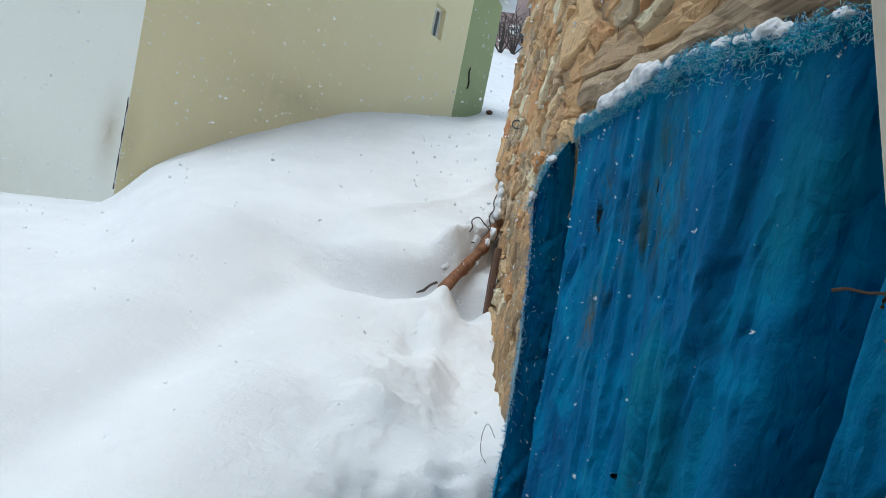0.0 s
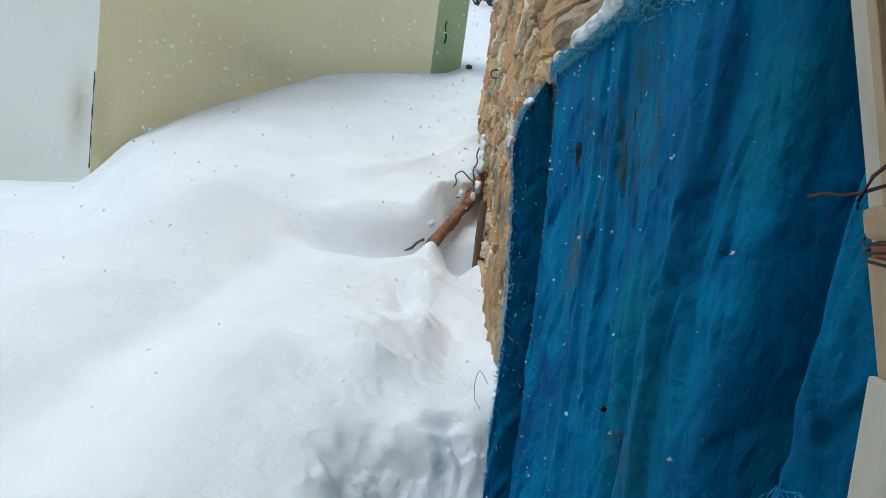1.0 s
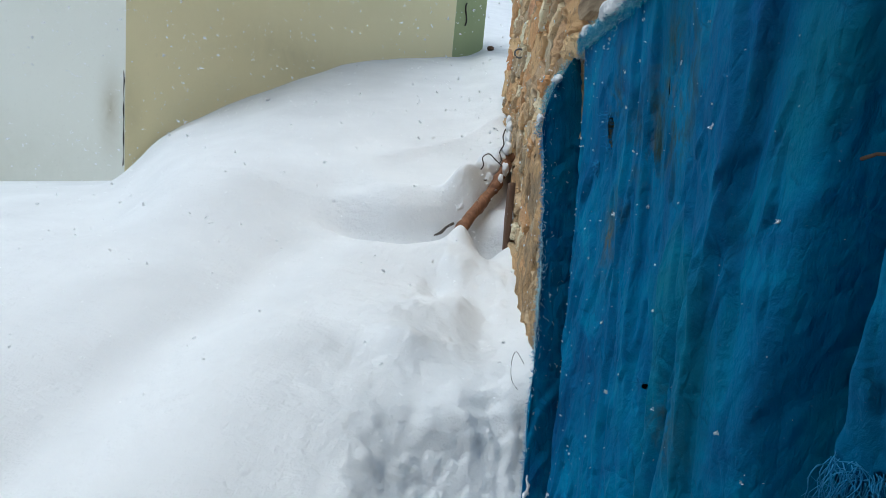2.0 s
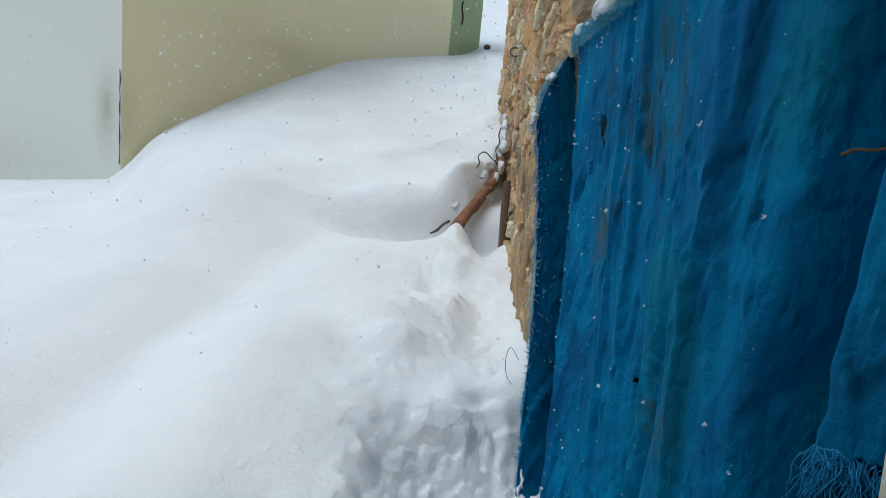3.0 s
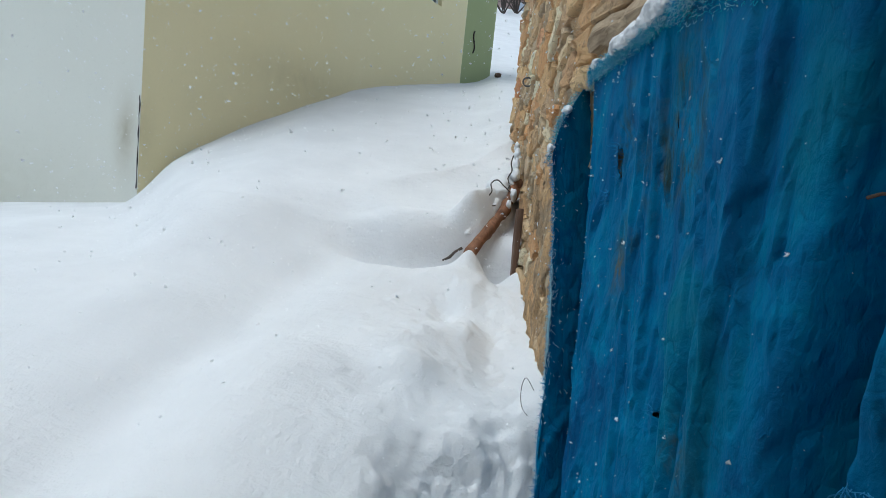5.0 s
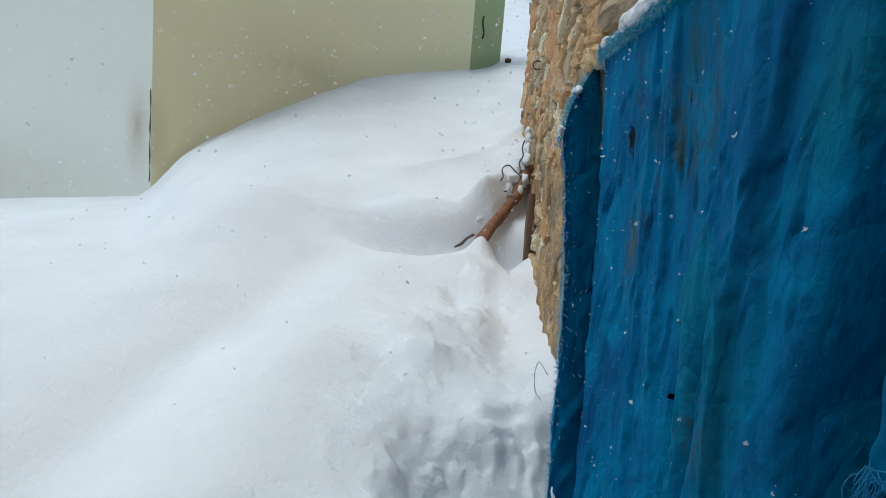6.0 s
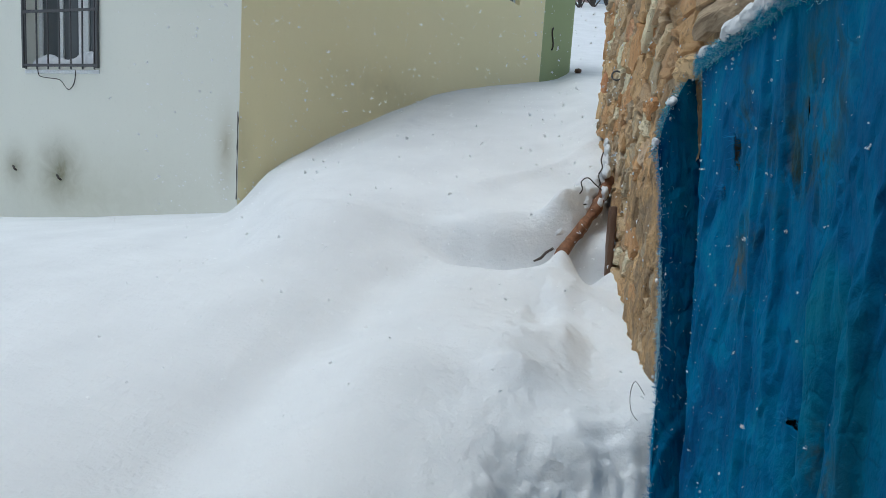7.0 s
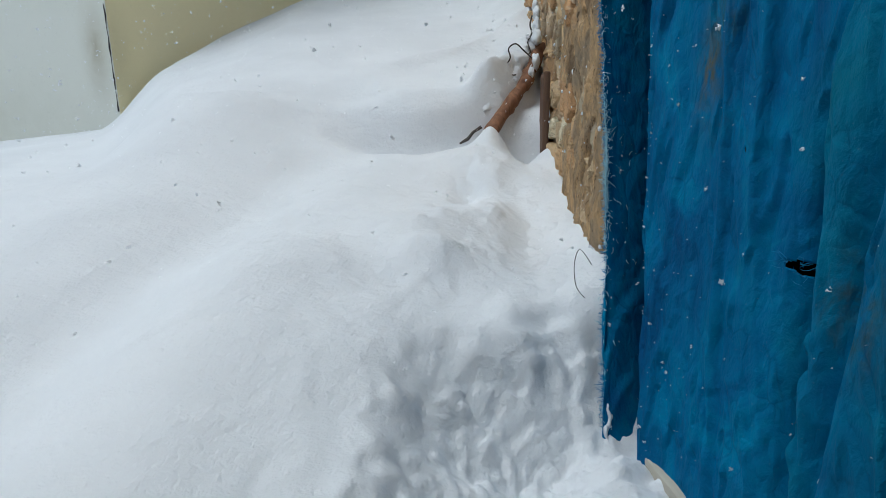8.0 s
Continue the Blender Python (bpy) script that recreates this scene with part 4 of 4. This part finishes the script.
wire([(0.47, 5.62, 1.45), (0.40, 5.55, 1.50), (0.33, 5.5, 1.55), (0.27, 5.46, 1.51), (0.285, 5.44, 1.44), (0.25, 5.42, 1.37), (0.29, 5.40, 1.31), (0.33, 5.42, 1.31)], 0.006, "thin dark wire looping out of the snow by the log")
wire([(0.49, 5.95, 1.82), (0.47, 5.9, 1.74), (0.48, 5.82, 1.66), (0.44, 5.72, 1.58), (0.46, 5.66, 1.5), (0.40, 5.6, 1.45)], 0.007, "thin dark twig of wire lying against the wall")
wire([(0.44, 2.60, 0.55), (0.40, 2.62, 0.60), (0.385, 2.63, 0.54), (0.395, 2.62, 0.46), (0.43, 2.60, 0.42)], 0.0015, "thin loose thread curling off the tarpaulin's edge")
tagged(tube("twig", [(-0.10, 4.985, 0.80), (-0.04, 5.0, 0.83), (0.0, 5.01, 0.88), (0.06, 5.03, 0.92)], [0.008, 0.014, 0.010, 0.012], BARK, None, "", 6, 0.6), "short dark twig poking from the snow bank", "twig")
bm = bmesh.new()
lump_mesh(bm, (0.62, 16.2, snow_height(0.62, 16.2) + 0.06), (0.10, 0.2, 0.06), random.Random(2))
tagged(part("clod", bm, PLANK), "small dark clod lying on the snow slope", "clod")

# ---- the plastered house up the slope ----
CORNER = Vector((-4.25, 7.45, 0))
DIR_W = Vector((-math.cos(radians(-8)), -math.sin(radians(-8)), 0))
DIR_Y = Vector((math.sin(radians(28)), math.cos(radians(28)), 0))
DIR_G = Vector((math.sin(radians(19)), math.cos(radians(19)), 0))
LEN_W, LEN_Y, LEN_G = 9.0, 8.28, 2.4
HOUSE_TOP = 7.8
house = empty("house", (0, 0, 0))
tagged(house, "plastered house painted white, yellow and green on the snowy slope", "house")


def plan_matrix(origin, along):
    """Local x along the wall, y into it (away from its face), z up."""
    z = Vector((0, 0, 1))
    inward = z.cross(along)
    m = Matrix.Identity(4)
    m.col[0][:3], m.col[1][:3], m.col[2][:3], m.col[3][:3] = along, inward, z, origin
    return m


def wall_with_window(name, m, length, z0, z1, thick, mat, hole=None):
    """A wall from blocks round one opening (x0, x1, z0, z1)."""
    bm = bmesh.new()

    def block(xa, xb, za, zb):
        box(bm, (xb - xa, thick, zb - za), m @ Matrix.Translation(((xa + xb) / 2, thick / 2, (za + zb) / 2)))

    if hole:
        a, b, c, d = hole
        block(0, a, z0, z1)
        block(b, length, z0, z1)
        block(a, b, z0, c)
        block(a, b, d, z1)
        bmesh.ops.remove_doubles(bm, verts=bm.verts, dist=0.0005)
    else:
        block(0, length, z0, z1)
    return part(name, bm, mat, house)


# local x of the white wall starts at its far end, so that its face looks at the yard
WHITE_M = plan_matrix(CORNER + DIR_W * LEN_W, -DIR_W)
WIN = (LEN_W - 3.94, LEN_W - 2.52, 2.79, 4.40)
wall_with_window("white_wall", WHITE_M, LEN_W, -1.0, HOUSE_TOP, 0.4, WHITEWASH, WIN)
YELLOW_M = plan_matrix(CORNER, DIR_Y)
SMALL = (6.62, 7.09, 5.52, 6.22)
wall_with_window("yellow_wall", YELLOW_M, LEN_Y, -1.0, HOUSE_TOP, 0.4, YELLOW, SMALL)
GREEN_M = plan_matrix(CORNER + DIR_Y * LEN_Y, DIR_G)
wall_with_window("green_wall", GREEN_M, LEN_G, -1.0, HOUSE_TOP, 0.4, GREEN)
far_end = CORNER + DIR_Y * LEN_Y + DIR_G * LEN_G
back = CORNER + DIR_W * LEN_W
roof_v = [Vector((p.x, p.y, HOUSE_TOP + 0.01)) for p in (back + Vector((-0.3, -0.3, 0)), CORNER + Vector((0.2, -0.4, 0)), CORNER + DIR_Y * LEN_Y + Vector((0.4, 0, 0)), far_end + Vector((0.4, 0.3, 0)), back + Vector((-0.3, 12, 0)))]
n = len(roof_v)
from_lists("roof", roof_v + [v + Vector((0, 0, 0.35)) for v in roof_v], [tuple(range(n))[::-1], tuple(range(n, 2 * n))] + [(i, (i + 1) % n, n + (i + 1) % n, n + i) for i in range(n)], SNOW, house, "snow-covered flat roof")
tube("crack", [CORNER + Vector((0.012 * math.sin(3.1 * i) - 0.012, -0.012, 1.0 + 0.12 * i)) for i in range(11)], [0.004 + 0.006 * (i % 3 == 0) for i in range(11)], WIRE, house, "dark crack along the corner", 5)
# dark crack line on the green wall, built as a thin tube
tube("wall_crack", [GREEN_M @ Vector((0.7 + 0.08 * math.sin(i), -0.02, 4.95 + 0.09 * i)) for i in range(7)], 0.02, WIRE, house, "dark crack line on the green wall", 5)


def local_box(m, a, b, bevel=0.004):
    bm = bmesh.new()
    a, b = Vector(a), Vector(b)
    box(bm, [abs(q) for q in (b - a)], m @ Matrix.Translation((a + b) / 2), bevel)
    return bm


def build_window():
    x0, x1, z0, z1 = WIN
    win = local_box(WHITE_M, (x0, 0.20, z0), (x1, 0.26, z0 + 0.07))
    window = part("window", win, FRAME_WHITE, house, "barred window with white frame and snow on its sill")
    w = x1 - x0
    for a, b in (((x0, 0.20, z0 + 0.07), (x0 + 0.07, 0.26, z1)), ((x1 - 0.07, 0.20, z0 + 0.07), (x1, 0.26, z1)), ((x0 + 0.07, 0.20, z1 - 0.07), (x1 - 0.07, 0.26, z1)),
                 ((x0 + 0.30 * w, 0.20, z0 + 0.07), (x0 + 0.30 * w + 0.08, 0.26, z1 - 0.07)), ((x0 + 0.58 * w, 0.20, z0 + 0.07), (x0 + 0.58 * w + 0.2, 0.27, z1 - 0.07))):
        part("frame", local_box(WHITE_M, a, b), FRAME_WHITE, window)
    part("pane", local_box(WHITE_M, (x0 + 0.07, 0.225, z0 + 0.07), (x1 - 0.07, 0.235, z1 - 0.07), 0), GLASS, window)
    part("curtain", local_box(WHITE_M, (x0 + 0.34, 0.30, z0 + 0.35), (x0 + 0.85, 0.31, z1 - 0.07), 0), FRAME_WHITE, window)
    bm = bmesh.new()
    rng = random.Random(4)
    for i in range(26):
        t = i / 25
        k = 0.10 + 0.05 * math.sin(9 * t) + 0.05 * t
        lump_mesh(bm, WHITE_M @ Vector((x0 + 0.12 + (w - 0.24) * t, 0.12, z0 + 0.06)), (0.07, 0.09, k), rng)
    tagged(fuse(part("sill_snow", bm, SNOW, None, "", True), 0.02), "white snow heaped on the barred window's sill", "snow")
    # bars stand in front of the wall
    y = -0.03
    for i in range(7):
        x = x0 + 0.02 + (w - 0.04) * i / 6
        tube("bar", [WHITE_M @ Vector((x, y, z0 - 0.04)), WHITE_M @ Vector((x, y, z1 + 0.05))], 0.012, IRON, window, "", 6)
    for z in (z0 + 0.02, z0 + 0.82, z1 + 0.0):
        part("bar", local_box(WHITE_M, (x0 - 0.03, y - 0.012, z - 0.02), (x1 + 0.05, y + 0.012, z + 0.02), 0.003), IRON, window)
    for x in (x0 - 0.03, x1 + 0.03):
        part("bar", local_box(WHITE_M, (x - 0.018, y - 0.015, z0 - 0.02), (x + 0.018, y + 0.03, z1 + 0.05), 0.003), IRON, window)
    part("sill", local_box(WHITE_M, (x0 - 0.02, -0.02, z0 - 0.10), (x1 + 0.05, 0.2, z0 - 0.045)), FRAME_WHITE, window)
    pts = [(x0 + 0.25, -0.02, z0 - 0.04), (x0 + 0.3, -0.03, z0 - 0.14), (x0 + 0.5, -0.03, z0 - 0.17), (x0 + 0.72, -0.03, z0 - 0.2), (x0 + 0.88, -0.03, z0 - 0.34), (x0 + 1.0, -0.03, z0 - 0.24), (x0 + 1.02, -0.02, z0 - 0.05)]
    tube("wire", smooth_path([WHITE_M @ Vector(p) for p in pts]), 0.007, WIRE, window, "loose dark wire under the bars", 5)
    a, b, c, d = SMALL
    win2 = part("window", local_box(YELLOW_M, (a, 0.12, c), (b, 0.18, c + 0.06)), FRAME_WHITE, house, "small white-framed window in the yellow wall")
    for p, q in (((a, 0.12, c + 0.06), (a + 0.06, 0.18, d)), ((b - 0.06, 0.12, c + 0.06), (b, 0.18, d)), ((a + 0.06, 0.12, d - 0.06), (b - 0.06, 0.18, d)), ((0.5 * (a + b) - 0.02, 0.12, c + 0.06), (0.5 * (a + b) + 0.02, 0.18, d - 0.06))):
        part("frame", local_box(YELLOW_M, p, q), FRAME_WHITE, win2)
    part("pane", local_box(YELLOW_M, (a + 0.06, 0.145, c + 0.06), (b - 0.06, 0.155, d - 0.06), 0), GLASS, win2)
    for x, z in ((LEN_W - 3.28, 1.10), (LEN_W - 4.22, 1.20)):
        ob = tube("pipe_stub", [WHITE_M @ Vector((x - 0.1, 0.02, z + 0.05)), WHITE_M @ Vector((x + 0.05, -0.07, z)), WHITE_M @ Vector((x + 0.12, -0.09, z - 0.02))], 0.016, WIRE, house, "dark iron stub in the stained plaster", 6)


build_window()

# ---- far slope: rock and bare twigs ----


def build_far():
    bm = bmesh.new()
    rng = random.Random(6)
    for i in range(9):
        lump_mesh(bm, (1.2 + i * 1.6 + rng.uniform(-0.6, 0.6), 50 + rng.uniform(-2, 3), 16.5 + rng.uniform(0, 5.5)), (2.2, 1.5, rng.uniform(2.2, 3.6)), rng, 3)
    tagged(fuse(part("rock_outcrop", bm, ROCK), 0.22), "pinkish rock outcrop above the snow slope", "rock")
    bm = bmesh.new()
    for i in range(10):
        lump_mesh(bm, (3.0 + i * 1.5 + rng.uniform(-0.6, 0.6), 47.8 + rng.uniform(-1, 1), 16.5 + rng.uniform(0, 4)), (1.0, 0.5, 0.35), rng, 2)
    tagged(part("rock_snow", bm, SNOW, None, "", True), "snow pads on the far rock outcrop", "snow", "", "stuff")
    for k in range(3):
        base = Vector((1.5 + 1.0 * k, 42 + 1.5 * k, snow_height(1.5 + 1.0 * k, 42 + 1.5 * k) - 0.1))
        tree = empty("bare_shrub", (0, 0, 0))
        tagged(tree, "leafless dark shrub dusted with snow on the slope", "shrub", "far shrubs")
        for i in range(10):
            d = Vector((rng.uniform(-1.6, 1.6), rng.uniform(-0.6, 0.6), rng.uniform(1.6, 4.2)))
            p1 = base + d * 0.5 + Vector((rng.uniform(-0.15, 0.15), 0, 0))
            p2 = p1 + d * 0.5 + Vector((rng.uniform(-0.5, 0.5), 0, 0.1))
            limb = tube("limb", [base, p1, p2], [0.06, 0.04, 0.012], BARK, tree, "", 5)
            for j in range(6):
                q = p1.lerp(p2, rng.uniform(-0.2, 0.8))
                e = Vector((rng.uniform(-1.2, 1.2), rng.uniform(-0.4, 0.4), rng.uniform(0.0, 0.9)))
                tube("twig", [q, q + e * 0.5 + Vector((0, 0, 0.05)), q + e], [0.025, 0.02, 0.01], BARK, limb, "", 4)


build_far()


def build_wall_specks():
    """Small dabs of snow caught on the ledges of the stones."""
    rng = random.Random(33)
    bm = bmesh.new()
    for i in range(260):
        y, z = rng.uniform(2.9, 7.5), rng.uniform(0.5, 3.6)
        k = 0.003 + 0.012 * rng.random() ** 3
        lump_mesh(bm, (wall_x(y) - 0.018 - rng.uniform(0, 0.02), y, z), (k * 0.6, k * 1.5, k), rng, 1)
    tagged(part("wall_snow", bm, SNOW, None, "", True), "dabs of snow caught on the stone wall", "snow", "", "stuff")


def build_flakes():
    """Snowfall hanging in the air, as loose ragged clusters of crystals."""
    rng = random.Random(17)
    verts, faces = [], []
    for i in range(2500):
        y = rng.uniform(1.5, 8.0)
        x = rng.uniform(-0.62 * y - 0.5, 0.40)
        z = rng.uniform(0.5, 1.5 + 0.55 * y)
        if z < snow_height(x, y) + 0.05:
            continue
        c = Vector((x, y, z))
        r = (0.0030 + 0.0075 * rng.random() ** 2.2) * min(1.0, 0.3 + y / 6)
        crystal(verts, faces, c, r, rng)
    ob = from_lists("falling_snow", verts, faces, FLAKE)
    tagged(ob, "white snowflakes falling through the air", "snowflakes", "", "stuff")


build_wall_specks()
build_flakes()
build_stones()
